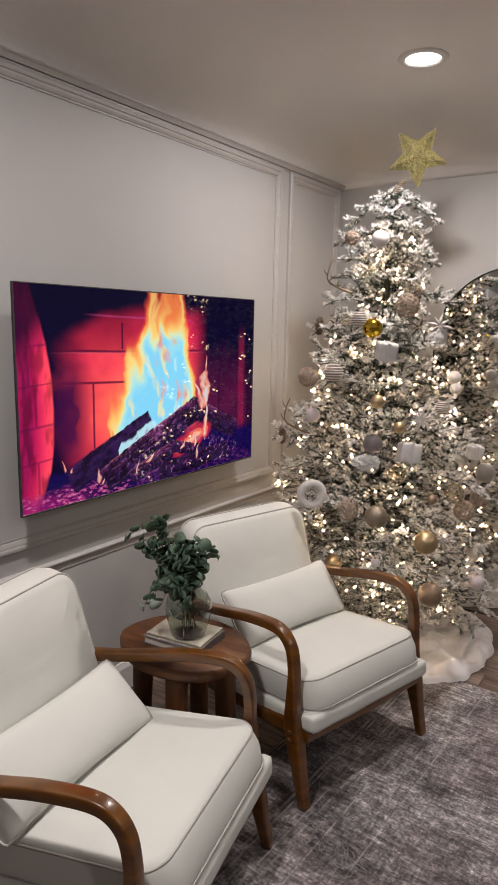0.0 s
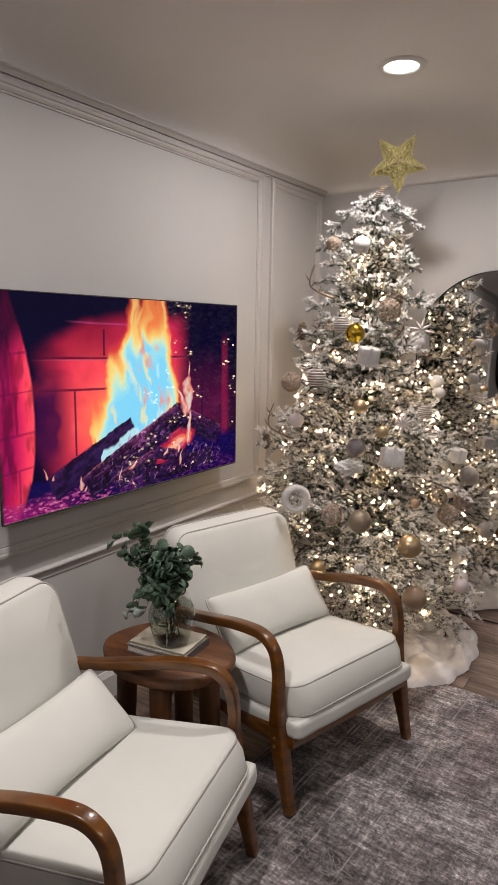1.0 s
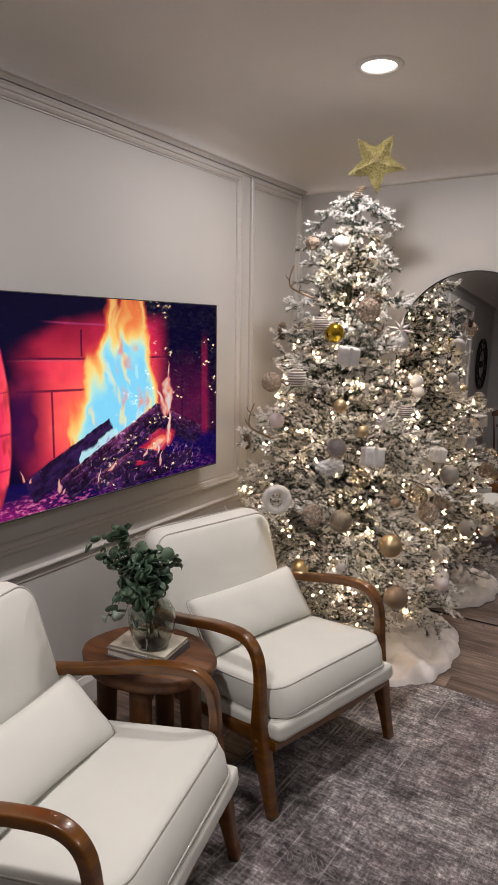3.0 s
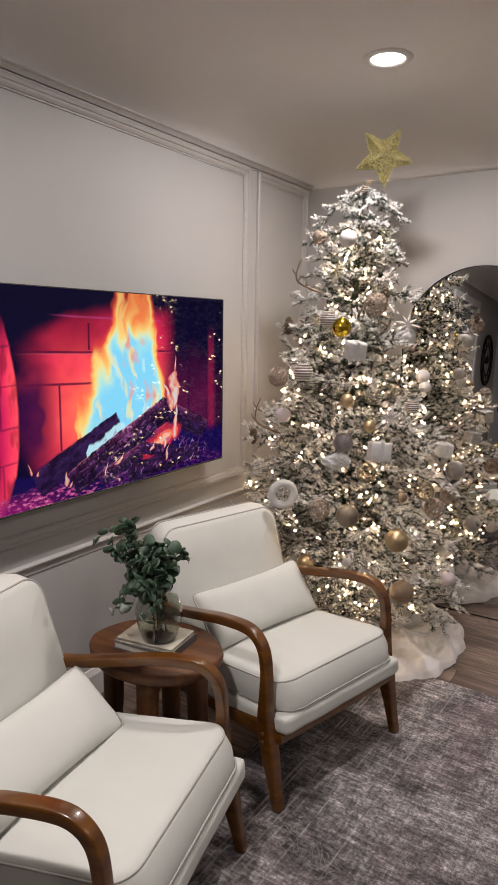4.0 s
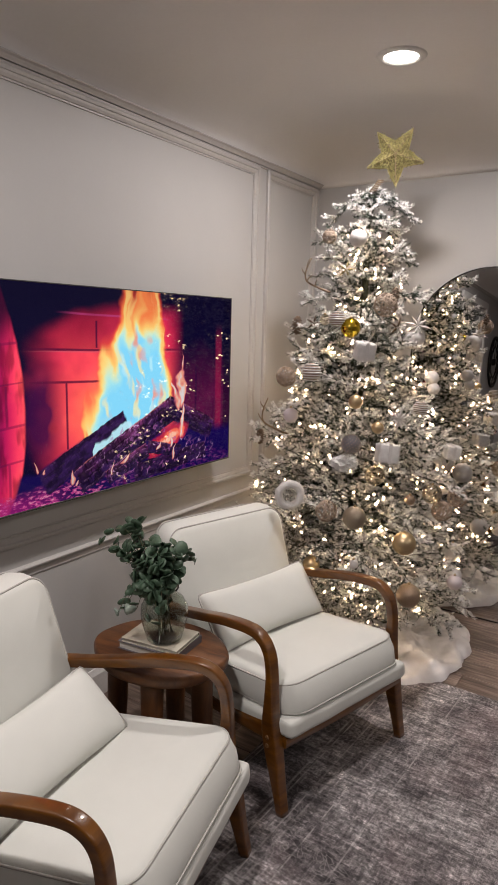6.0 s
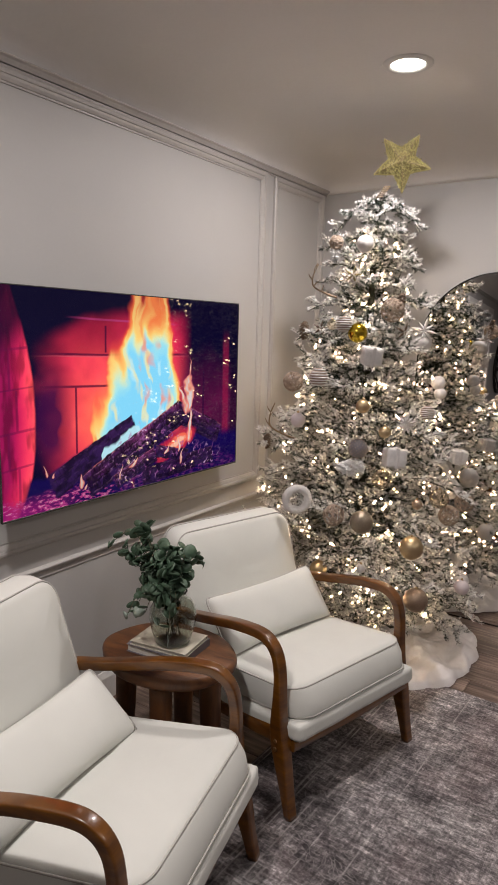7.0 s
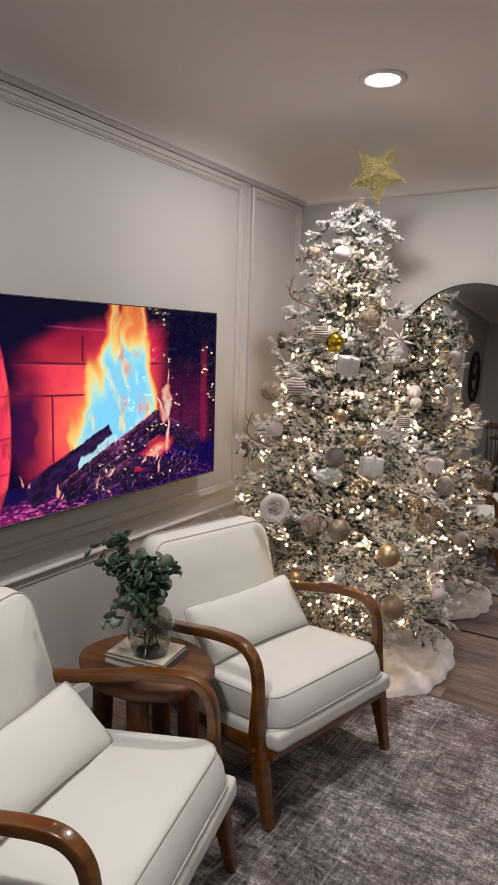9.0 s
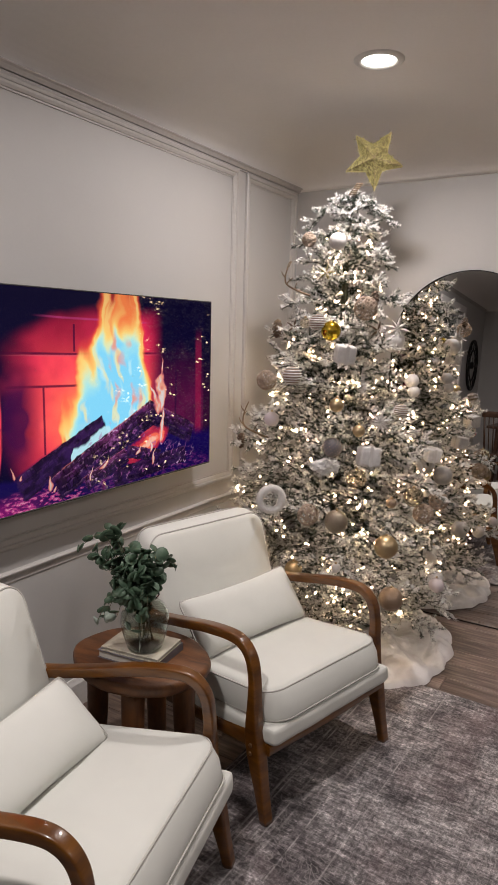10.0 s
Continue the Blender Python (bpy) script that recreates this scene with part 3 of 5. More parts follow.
    glow = near ** 1.1 * (1 - 0.75 * step(0.55, 0.92, v)) * (0.7 + 0.6 * n2)
    tone = np.stack([0.30 + 0.90 * glow, 0.006 + 0.085 * glow ** 2, 0.075 + 0.045 * glow], 1)
    tone = tone * (0.55 + 0.55 * step(0.25, 0.6, fractal(u * 60, v * 9, 15, 3)))[:, None]
    c = over(c, tone, pier)
    joints = np.zeros_like(u)
    for v0, w in ((0.729, 0.0035), (0.558, 0.0022), (0.372, 0.0035), (0.215, 0.003)):
        joints = np.maximum(joints, line(v, v0 + 0.15 * u + wob, w))
    for u0, va, vb in ((0.030, 0.56, 0.73), (0.050, 0.38, 0.56), (0.024, 0.22, 0.37), (0.052, 0.03, 0.22)):
        joints = np.maximum(joints, line(u, u0 + wob, 0.0022) * (v > va) * (v < vb))
    c = over(c, (0.10, 0.004, 0.05), joints * pier * (0.25 + 0.45 * n1))
    # deep shade under the rear log and on the hearth
    slope = 0.165 + 0.71 * np.clip(u - 0.15, -0.02, 0.40)
    shade = (1 - step(-0.012, 0.018, v - slope + 0.025 * (n2 - 0.5))) * step(-0.012, 0.010, u - edge) * (1 - step(0.44, 0.50, u))
    shade = np.maximum(shade, (1 - step(0.22, 0.30, v + 0.22 * np.clip(u - 0.75, 0, 1) + 0.04 * (n2 - 0.5))) * step(0.42, 0.47, u))
    c = over(c, (0.007, 0.002, 0.070), shade)
    # bed of embers, hottest towards the pier
    n4 = fractal(u * 80 + 40 * v, v * 120 - 22 * u, 13, 4)
    bed = 1 - step(0.03, 0.10, v - 0.03 * np.sin(u * 17) * step(0.2, 0.5, u) - 0.04 * (n2 - 0.5))
    c = over(c, (0.050, 0.005, 0.13), step(0.42, 0.60, n4) * bed * 0.5)
    ember = bed * (0.12 + 0.88 * (1 - step(0.26, 0.45, u)))
    c = over(c, (0.30, 0.012, 0.17), ember * (1 - step(0.02, 0.30, u)) * 0.8)
    c = over(c, (0.62, 0.06, 0.28), step(0.49, 0.64, n4) * ember * 0.8)
    c = over(c, (0.85, 0.36, 0.50), step(0.66, 0.76, n4) * ember * 0.7)
    # the flame, stepping up from the lower end of the log to a tall column
    base = 0.185 + 0.66 * np.clip(u - 0.30, -0.02, 0.40)
    sway = (fractal(u * 6, v * 4.0, 21, 3) - 0.5) * 0.085 * step(0.2, 0.7, v) + (fractal(u * 17, v * 11, 23, 3) - 0.5) * 0.045
    uu = u + sway
    knots = [0.270, 0.292, 0.312, 0.335, 0.352, 0.385, 0.425, 0.450, 0.475, 0.505, 0.530, 0.560, 0.590, 0.615, 0.640, 0.665, 0.70]
    tops = [0.10, 0.34, 0.46, 0.40, 0.52, 0.70, 0.72, 0.92, 1.06, 0.90, 1.10, 0.94, 1.04, 0.84, 0.62, 0.48, 0.20]
    top = sum(np.interp(uu + k, knots, tops) for k in (-0.011, -0.004, 0.004, 0.011)) / 4
    level = top - v + 0.16 * (fractal(uu * 15, v * 6, 31, 3) - 0.5)
    window = step(0.275, 0.295, u + 0.02 * n2) * (1 - step(0.675, 0.70, u)) * step(-0.03, 0.01, v - base)
    heat = level - 0.15 * step(0.60, 1.0, v)
    c = over(c, (0.95, 0.085, 0.045), step(-0.11, 0.03, level) * window * 0.62)
    c = over(c, (1.0, 0.25, 0.07), step(-0.03, 0.07, level) * window * 0.90)
    strand = fractal(uu * 38, v * 3.2, 33, 3)
    c = over(c, (1.0, 0.62, 0.20), step(0.52, 0.68, strand) * step(-0.02, 0.06, level) * window * 0.85)
    c = over(c, (1.0, 0.66, 0.18), step(-0.02, 0.13, heat + 0.05 + 0.10 * (strand - 0.5)) * window * 0.85)
    c = over(c, (0.82, 0.86, 0.40), step(0.04, 0.14, heat + 0.12 * (strand - 0.5)) * window * 0.85)
    c = over(c, (0.36, 0.80, 0.86), step(0.08, 0.19, heat + 0.14 * (strand - 0.5)) * window * 0.9)
    c = over(c, (0.20, 0.66, 0.98), step(0.14, 0.28, heat + 0.12 * (n2 - 0.5)) * window * 0.85)
    vein = fractal(uu * 26, v * 5 + 3, 37, 3)
    c = over(c, (0.90, 0.80, 0.36), step(0.60, 0.74, vein) * step(0.05, 0.15, heat) * window * 0.75)
    c = over(c, (0.95, 0.24, 0.08), step(0.66, 0.78, fractal(uu * 20 + 9, v * 6, 41, 3)) * step(0.0, 0.1, level) * window * 0.75)
    c = over(c, (0.62, 0.93, 0.95), step(0.58, 0.74, fractal(uu * 40, v * 8, 45, 3)) * step(0.2, 0.3, heat) * window * 0.5)

    # logs
    def log(c, ua, va, ub, vb, w, seed, lift=0.0):
        L = math.hypot(ub - ua, (vb - va) * 0.58)
        tx, ty = (ub - ua) / L, (vb - va) * 0.58 / L
        s = ((u - ua) * tx + (v - va) * 0.58 * ty) / L
        q = -(u - ua) * ty + (v - va) * 0.58 * tx
        wx, wy = fractal(u * 30, v * 18, seed + 11, 3) - 0.5, fractal(u * 34 + 5, v * 20, seed + 13, 3) - 0.5
        sa, qa = s * L / 0.45 + 0.05 * wx, q + 0.012 * wy
        bark = fractal(sa * 18, qa * 70, seed, 3)
        m = (1 - step(w * 0.94, w * 1.04, np.abs(q) + 0.008 * (bark - 0.5))) * step(-0.02, 0.01, s + 0.05 * (bark - 0.5)) * (1 - step(0.98, 1.0, s + 0.03 * (bark - 0.5)))
        # charred scales in uneven rows, parted by dark cracks and lit from above
        cq = qa / w * 1.9 + 0.25
        cs = sa * 34 + 0.5 * np.floor(cq)
        crack = np.maximum(step(0.32, 0.48, np.abs(cs % 1 - 0.5)), step(0.34, 0.48, np.abs(cq % 1 - 0.5))) * step(0.30, 0.55, fractal(u * 40, v * 26, seed + 7, 2))
        body = 0.35 + 0.65 * step(0.35, 0.75, bark)
        tone = body[:, None] * np.array([0.030, 0.009, 0.070])
        warm = step(-w * 0.4, w, q) * (0.25 + 0.75 * step(0.35, 0.65, fractal(u * 14, v * 9, seed + 6, 3)))
        tone = tone + (warm * body)[:, None] * np.array([0.26, 0.040, 0.115]) * max(lift, 0)
        fleck = step(0.60, 0.92, cq % 1) * step(0.46, 0.66, fractal(sa * 60, qa * 150, seed + 5, 2)) * (0.3 + 0.7 * warm)
        tone = tone + fleck[:, None] * np.array([0.34, 0.15, 0.32]) * (0.10 + max(lift, 0))
        tone = tone * (1 - 0.80 * min(1, 0.30 + lift) * crack)[:, None]
        rim = step(w * 0.80, w * 1.0, q) * step(0.40, 0.60, bark)
        tone = tone + rim[:, None] * np.array([0.60, 0.16, 0.15]) * max(lift, 0)
        return over(c, tone, m)

    c = log(c, 0.156, 0.105, 0.470, 0.338, 0.037, 71, 0.04)
    gap = step(0.30, 0.34, u + 0.05 * (n2 - 0.5)) * (1 - step(0.46, 0.52, u)) * np.exp(-((v - (0.165 + 0.64 * (u - 0.30))) / 0.075) ** 2)
    tongue = step(0.42, 0.58, gap * (0.35 + 1.1 * fractal(uu * 24, v * 7, 47, 3)))
    c = over(c, (0.50, 0.82, 0.92), tongue * 0.9)
    c = log(c, 0.655, 0.385, 0.895, 0.205, 0.036, 61, 0.35)
    # glowing hollow under the crossing logs
    du, dv = (u - 0.655 + 0.05 * (n2 - 0.5)), (v - 0.195 + 0.06 * (n1 - 0.5))
    hollow = np.exp(-((du / 0.105) ** 2 + ((dv - 0.5 * du) / 0.060) ** 2)) * (0.5 + 1.0 * fractal(uu * 40, v * 16, 43, 3))
    c = over(c, (0.50, 0.018, 0.055), step(0.25, 0.50, hollow) * 0.9)
    c = over(c, (0.92, 0.16, 0.09), step(0.55, 0.72, hollow) * 0.9)
    c = over(c, (0.95, 0.62, 0.45), step(0.78, 0.92, hollow) * 0.7)
    c = log(c, 0.275, 0.070, 0.685, 0.375, 0.041, 51, 0.70)
    c = log(c, 0.50, 0.045, 0.86, 0.095, 0.028, 81, 0.1)
    c = log(c, 0.385, 0.055, 0.56, 0.165, 0.024, 87, 0.55)
    c = log(c, 0.56, 0.175, 0.72, 0.115, 0.020, 91, 0.25)
    # pink and lilac highlights painted in broken streaks over the lower pile
    wisp = 1 - np.abs(2 * fractal(u * 26 + 2.2 * fractal(u * 9, v * 9, 95, 3), v * 22 - 12 * u, 97, 3) - 1)
    pile = step(0.34, 0.42, u) * (1 - step(0.84, 0.95, u)) * step(0.015, 0.05, v) * (1 - step(0.19, 0.30, v - 0.10 * np.sin(9 * (u - 0.35))))
    breakup = step(0.48, 0.66, fractal(u * 90, v * 60, 99, 2))
    c = over(c, (0.34, 0.10, 0.32), step(0.86, 0.97, wisp) * breakup * pile * 0.6)
    c = over(c, (0.72, 0.50, 0.74), step(0.93, 0.99, wisp) * breakup * pile * step(0.50, 0.62, n2) * 0.7)
    # tongues of flame licking out between the logs: centre, foot, width, height, lean
    curl = fractal(u * 16, v * 11, 103, 3) - 0.5
    for cu, cv, w, h, lean in ((0.712, 0.38, 0.028, 0.30, 0.10), (0.694, 0.36, 0.026, 0.18, -0.12), (0.725, 0.20, 0.024, 0.20, 0.0), (0.122, 0.155, 0.006, 0.06, -0.2), (0.150, 0.145, 0.010, 0.025, 0.1), (0.247, 0.065, 0.012, 0.075, 0.2), (0.262, 0.055, 0.010, 0.03, 0.3),
                               (0.452, 0.115, 0.018, 0.05, 1.1), (0.405, 0.070, 0.008, 0.075, 0.2), (0.690, 0.075, 0.009, 0.10, 0.05), (0.668, 0.150, 0.012, 0.10, 0.1), (0.60, 0.15, 0.012, 0.05, 0.8)):
        f = (v - cv) / h
        body = np.clip(1 - np.abs(u - cu - lean * (v - cv) * 0.5 + 0.06 * curl) / (w * np.clip(1.05 - f, 0.02, 1) * np.clip(0.55 + f * 1.6, 0.5, 1)), 0, 1) * step(-0.12, 0.12, f) * (1 - step(0.75, 1.1, f)) * (0.25 + 1.3 * fractal(u * 50, v * 12, 107, 3))
        c = over(c, (0.85, 0.20, 0.24), step(0.04, 0.40, body) * 0.65)
        c = over(c, (0.95, 0.45, 0.22), step(0.22, 0.55, body) * 0.55)
        c = over(c, (0.62, 0.80, 0.86), step(0.45, 0.85, body) * 0.6)
    vign = 1 - 0.20 * step(0.5, 1.0, np.abs(v - 0.5) * 2)
    return np.clip(c * vign[:, None], 0, 1)


def television():
    y0, y1, z0, z1 = 0.9775, 2.284, 0.901, 1.658
    cy, cz = (y0 + y1) / 2, (z0 + z1) / 2
    t = thing("television", "large wall-mounted flat television showing a burning log fire", "television", pose(0, cy, cz))
    w, h = (y1 - y0) / 2, (z1 - z0) / 2
    part("housing", box(0.089, 0.0985, -w, w, -h, h, 0.003), BLACK, t)
    part("wall_mount", box(0.0, 0.0895, -0.42, 0.42, -0.26, 0.22, 0.006), BLACK, t)
    bm = bmesh.new()
    for a in ((-w, w, h - 0.004, h), (-w, w, -h, -h + 0.007), (-w, -w + 0.004, -h + 0.007, h - 0.004), (w - 0.004, w, -h + 0.007, h - 0.004)):
        box(0.0970, 0.1015, a[0], a[1], a[2], a[3], 0.001, 1, bm=bm)
    part("bezel", bm, SILVER, t, "thin dark metal edge")
    nu, nv = 660, 372
    gu, gv = np.meshgrid(np.linspace(0, 1, nu), np.linspace(0, 1, nv))
    sy, sz0, sz1 = w - 0.004, -h + 0.007, h - 0.004
    co = np.stack([np.full(gu.size, 0.1000), (gu.ravel() * 2 - 1) * sy, sz0 + gv.ravel() * (sz1 - sz0)], 1)
    idx = np.arange(nu * nv).reshape(nv, nu)
    quads = np.stack([idx[:-1, :-1], idx[:-1, 1:], idx[1:, 1:], idx[1:, :-1]], -1).reshape(-1, 4)
    me = bpy.data.meshes.new("screen")
    me.from_pydata(co.tolist(), [], quads.tolist())
    col = np.ones((gu.size, 4))
    col[:, :3] = hearth_picture(gu.ravel(), gv.ravel())
    att = me.color_attributes.new("picture", "FLOAT_COLOR", "POINT")
    att.data.foreach_set("color", col.ravel())
    link_mesh("screen", me, SCREEN, t, "glossy lit screen with orange and blue flames")


television()


# ---- armchairs ----
def armchair():
    """Origin on the floor midway between the front feet; y forward, x to the sitter's right."""
    t = thing("armchair", "cream upholstered mid-century armchair with curved walnut arms", "armchair", group="armchairs by the panelled wall")
    S = (1, 0, 0)
    for sx in (1, -1):
        x = sx * 0.314
        path = spline([(x, -0.004, 0.0), (x, -0.028, 0.10), (x, -0.052, 0.20), (x, -0.068, 0.28), (x, -0.070, 0.38), (x, -0.072, 0.455),
                       (x, -0.086, 0.518), (x, -0.122, 0.556), (x, -0.18, 0.566), (x, -0.30, 0.550), (x, -0.42, 0.522), (x, -0.54, 0.496), (x, -0.62, 0.482)], 7)
        part("arm", sweep(path, lambda f: 0.036 + 0.006 * math.sin(min(f * 2.4, 1) * math.pi) + 0.005 * step(0.5, 0.75, f), lambda f: 0.029 + 0.034 * math.exp(-((f - 0.20) / 0.11) ** 2) + 0.003 * step(0.3, 0.5, f), S, 28, 5.5), WOOD, t, "curved lacquered walnut front leg and armrest", True)
        back = spline([(x * 0.97, -0.765, 0.0), (x * 0.97, -0.70, 0.13), (x * 0.97, -0.62, 0.27), (x * 0.97, -0.60, 0.36), (x * 0.93, -0.655, 0.50), (x * 0.86, -0.745, 0.68)], 6)
        part("rear_leg", sweep(back, 0.036, lambda f: 0.034 + 0.022 * math.sin(math.pi * min(1, f * 1.4)), S, 14, 2.6), WOOD, t, smooth=True)
        part("side_rail", sweep(spline([(x * 0.955, -0.045, 0.250), (x * 0.955, -0.3, 0.214), (x * 0.955, -0.615, 0.196)], 6), 0.030, lambda f: 0.070 - 0.02 * math.sin(math.pi * f), S, 12, 3.2), WOOD, t, smooth=True)
        for z in (0.222, 0.250):
            bm = bmesh.new()
            bmesh.ops.create_uvsphere(bm, u_segments=12, v_segments=8, radius=0.0075, matrix=pose(sx * 0.3385, -0.060, z) @ Matrix.Diagonal((0.45, 1, 1, 1)))
            part("bolt", bm, BOLT, t, "copper-brown bolt head", True)
    part("front_rail", sweep([Vector((-0.300, -0.024, 0.234)), Vector((0, -0.016, 0.234)), Vector((0.300, -0.024, 0.234))], 0.026, 0.036, (0, 1, 0), 10, 3.5), WOOD, t)
    part("back_rail", sweep([Vector((-0.262, -0.755, 0.65)), Vector((0.262, -0.755, 0.65))], 0.022, 0.06, (0, 1, 0), 10, 3.5), WOOD, t)
    part("back_rail", sweep([Vector((-0.292, -0.62, 0.29)), Vector((0.292, -0.62, 0.29))], 0.022, 0.05, (0, 1, 0), 10, 3.5), WOOD, t)
    # upholstered deck
    deck = soft_box(0.610, 0.584, 0.064, 0.020, 14, 0.004, 0.003, 4)
    part("seat_deck", deck, LINEN, t, smooth=True, at=pose(0, -0.279, 0.250, 7.0))
    # loose seat cushion with piping
    cw, cd, ch = 0.586, 0.578, 0.112
    cm = pose(-0.004, -0.301, 0.328, 7.5)

    def nose(v):
        # the front border slopes: the lower edge stands forward
        k = max(0.0, min(1.0, v.y / (cd / 2)))
        v.y -= 0.30 * v.z * k * k
        return v

    bm = pad(cw, cd, ch, 0.075, 0.024, 0.012, 0.004, 3)
    for v in bm.verts:
        nose(v.co)
    seat = part("seat_cushion", bm, LINEN, t, "plump cream box cushion", True, cm)
    for z in (ch / 2 - 0.012, -ch / 2 + 0.012):
        part("piping", sweep([nose(v) for v in rounded_loop(cw - 0.004, cd - 0.004, 0.073, z, 10)], 0.0060, 0.0060, None, 8, 2, True), PIPING, seat, smooth=True)
    bw, bd, bh = 0.594, 0.410, 0.112

    def wedge(v):
        # the top panel leans towards the sitter: the rear edge stands higher
        k = max(0.0, min(1.0, v.y / (bd / 2)))
        v.y += 0.042 * k * (v.z / (bh / 2) + 1) / 2
        return v

    bmx = pose(-0.004, -0.664, 0.556, 108, 0, 0)
    bm = pad(bw, bd, bh, 0.070, 0.026, 0.016, 0.004, 9)
    for v in bm.verts:
        wedge(v.co)
    back = part("back_cushion", bm, LINEN, t, "reclined cream back cushion", True, bmx)
    for z in (bh / 2 - 0.012, -bh / 2 + 0.012):
        part("piping", sweep([wedge(v) for v in rounded_loop(bw - 0.004, bd - 0.004, 0.068, z, 10)], 0.0060, 0.0060, None, 8, 2, True), PIPING, back, smooth=True)
    return t


def lumbar_pillow(m):
    t = thing("lumbar_pillow", "small cream lumbar pillow with piped edge, leaning on an armchair", "pillow", m, "lumbar pillows on the armchairs")
    sx, sy = 0.560, 0.230
    part("cushion", pillow_mesh(sx, sy, 0.118), LINEN, t, smooth=True)
    n = 26
    loop = []
    for i in range(4 * n):
        k, q = divmod(i, n)
        a = 2 * q / n - 1
        u, v = [(a, -1), (1, a), (-a, 1), (-1, -a)][k]
        loop.append(Vector((*pillow_edge(u, v, sx, sy), 0)))
    part("piping", sweep(loop, 0.0065, 0.0065, None, 6, 2, True), PIPING, t, smooth=True)
    return t


CHAIR_NEAR_TREE = pose(1.066, 1.661, 0.010, 0, 0, -105.0)
CHAIR_FIRST = pose(1.045, 0.858, 0.010, 0, 0, -77.0)
chair = armchair()
chair.matrix_basis = CHAIR_NEAR_TREE
copy_thing(chair, CHAIR_FIRST)
# the back cushion by the tree is lowered to fit the camera's view
for ob in chair.children:
    if ob.name.startswith("back_cushion"):
        ob.matrix_basis = Matrix.Translation((0, 0, -0.013)) @ ob.matrix_basis
lumbar_pillow(CHAIR_NEAR_TREE @ pose(0.004, -0.442, 0.470, 128.5, 0, 1.5))
lumbar_pillow(CHAIR_FIRST @ pose(0.045, -0.450, 0.455, 140, 0, -6))


# ---- side table with books, vase and eucalyptus ----
TABLE = (0.557, 1.260)
TABLE_H = 0.50


def side_table():
    # an oval slab, wider than deep
    t = thing("side_table", "oval reddish-brown solid wood side table with thick legs", "side table", pose(*TABLE, 0, 0, 0, 6))
    h = TABLE_H
    prof = [(0, h - 0.046), (0.206, h - 0.046), (0.222, h - 0.041), (0.230, h - 0.031), (0.232, h - 0.013), (0.228, h - 0.004), (0.220, h), (0, h)]
    bm = lathe(prof, 64)
    for v in bm.verts:
        v.co.y *= 0.80 + 0.05 * v.co.x
        v.co.x += 0.004 * math.sin(5 * v.co.y / 0.15)
    part("tabletop", bm, TABLE_WOOD, t, "thick oval wooden top with rounded edge", True)
    for x, y in ((-0.165, -0.02), (0.16, 0.01), (0.055, -0.125), (-0.02, 0.12)):
        p = [Vector((x * 1.1, y * 1.1, 0)), Vector((x, y, 0.22)), Vector((x * 0.95, y * 0.95, h - 0.05))]
        part("leg", sweep(spline(p, 6), lambda f: 0.054 + 0.012 * f, lambda f: 0.050 + 0.012 * f, (1, 0, 0), 18, 3.2), TABLE_WOOD, t, smooth=True)


side_table()


def book(m, w, d, h, cover, label):
    t = thing("book", label, "book", m, "books on the side table")
    part("pages", box(-w / 2 + 0.004, w / 2 - 0.004, -d / 2 + 0.004, d / 2 - 0.002, 0.0025, h - 0.0025, 0.0008, 1), PAPER, t, "pale page edges")
    bm = box(-w / 2, w / 2, -d / 2, d / 2, 0, 0.0025, 0.0006, 1)
    box(-w / 2, w / 2, -d / 2, d / 2, h - 0.0025, h, 0.0006, 1, bm)
    box(-w / 2, w / 2, d / 2 - 0.002, d / 2 + 0.0005, 0.0, h, 0.0006, 1, bm)
    part("cover", bm, cover, t)


BOOKS = (0.556, 1.260)
book(pose(*BOOKS, TABLE_H, 0, 0, -84.5), 0.170, 0.212, 0.026, COVER_GREY, "closed grey hardback lying on the side table")
book(pose(BOOKS[0] + 0.006, BOOKS[1] - 0.004, TABLE_H + 0.026, 0, 0, 9), 0.205, 0.148, 0.014, COVER_CREAM, "thin cream book on top of a grey one")

VASE_AT = (0.588, 1.243, TABLE_H + 0.040)


def vase():
    t = thing("vase", "round smoky clear glass vase standing on books", "vase", pose(*VASE_AT))
    outer = [(0.0, 0.0), (0.048, 0.0), (0.056, 0.006), (0.068, 0.045), (0.076, 0.085), (0.074, 0.115), (0.060, 0.140), (0.045, 0.152), (0.041, 0.160), (0.043, 0.170), (0.046, 0.174)]
    inner = [(r - 0.0035, max(z, 0.006)) for r, z in outer[::-1] if r > 0.01] + [(0.0, 0.006)]
    part("body", lathe(outer + inner, 48), VASE_GLASS, t, smooth=True)


vase()


def leaf_mesh(name, r, cup, mats, pointed=0.0):
    bm = bmesh.new()
    c = bm.verts.new((0, r, 0.0))
    ring = []
    for k in range(10):
        a = 2 * math.pi * k / 10
        x, y = math.sin(a) * r * (0.92 - 0.35 * pointed), r - math.cos(a) * r * (1 + 0.3 * pointed)
        ring.append(bm.verts.new((x, y, cup * (x * x + (y - r) ** 2) / r)))
    for k in range(10):
        bm.faces.new((c, ring[k], ring[(k + 1) % 10]))
    bmesh.ops.recalc_face_normals(bm, faces=bm.faces)
    bmesh.ops.solidify(bm, geom=bm.faces[:], thickness=0.0007)
    me = bpy.data.meshes.new(name)
    bm.to_mesh(me)
    bm.free()
    me.materials.append(mats)
    me.shade_smooth()
    return me


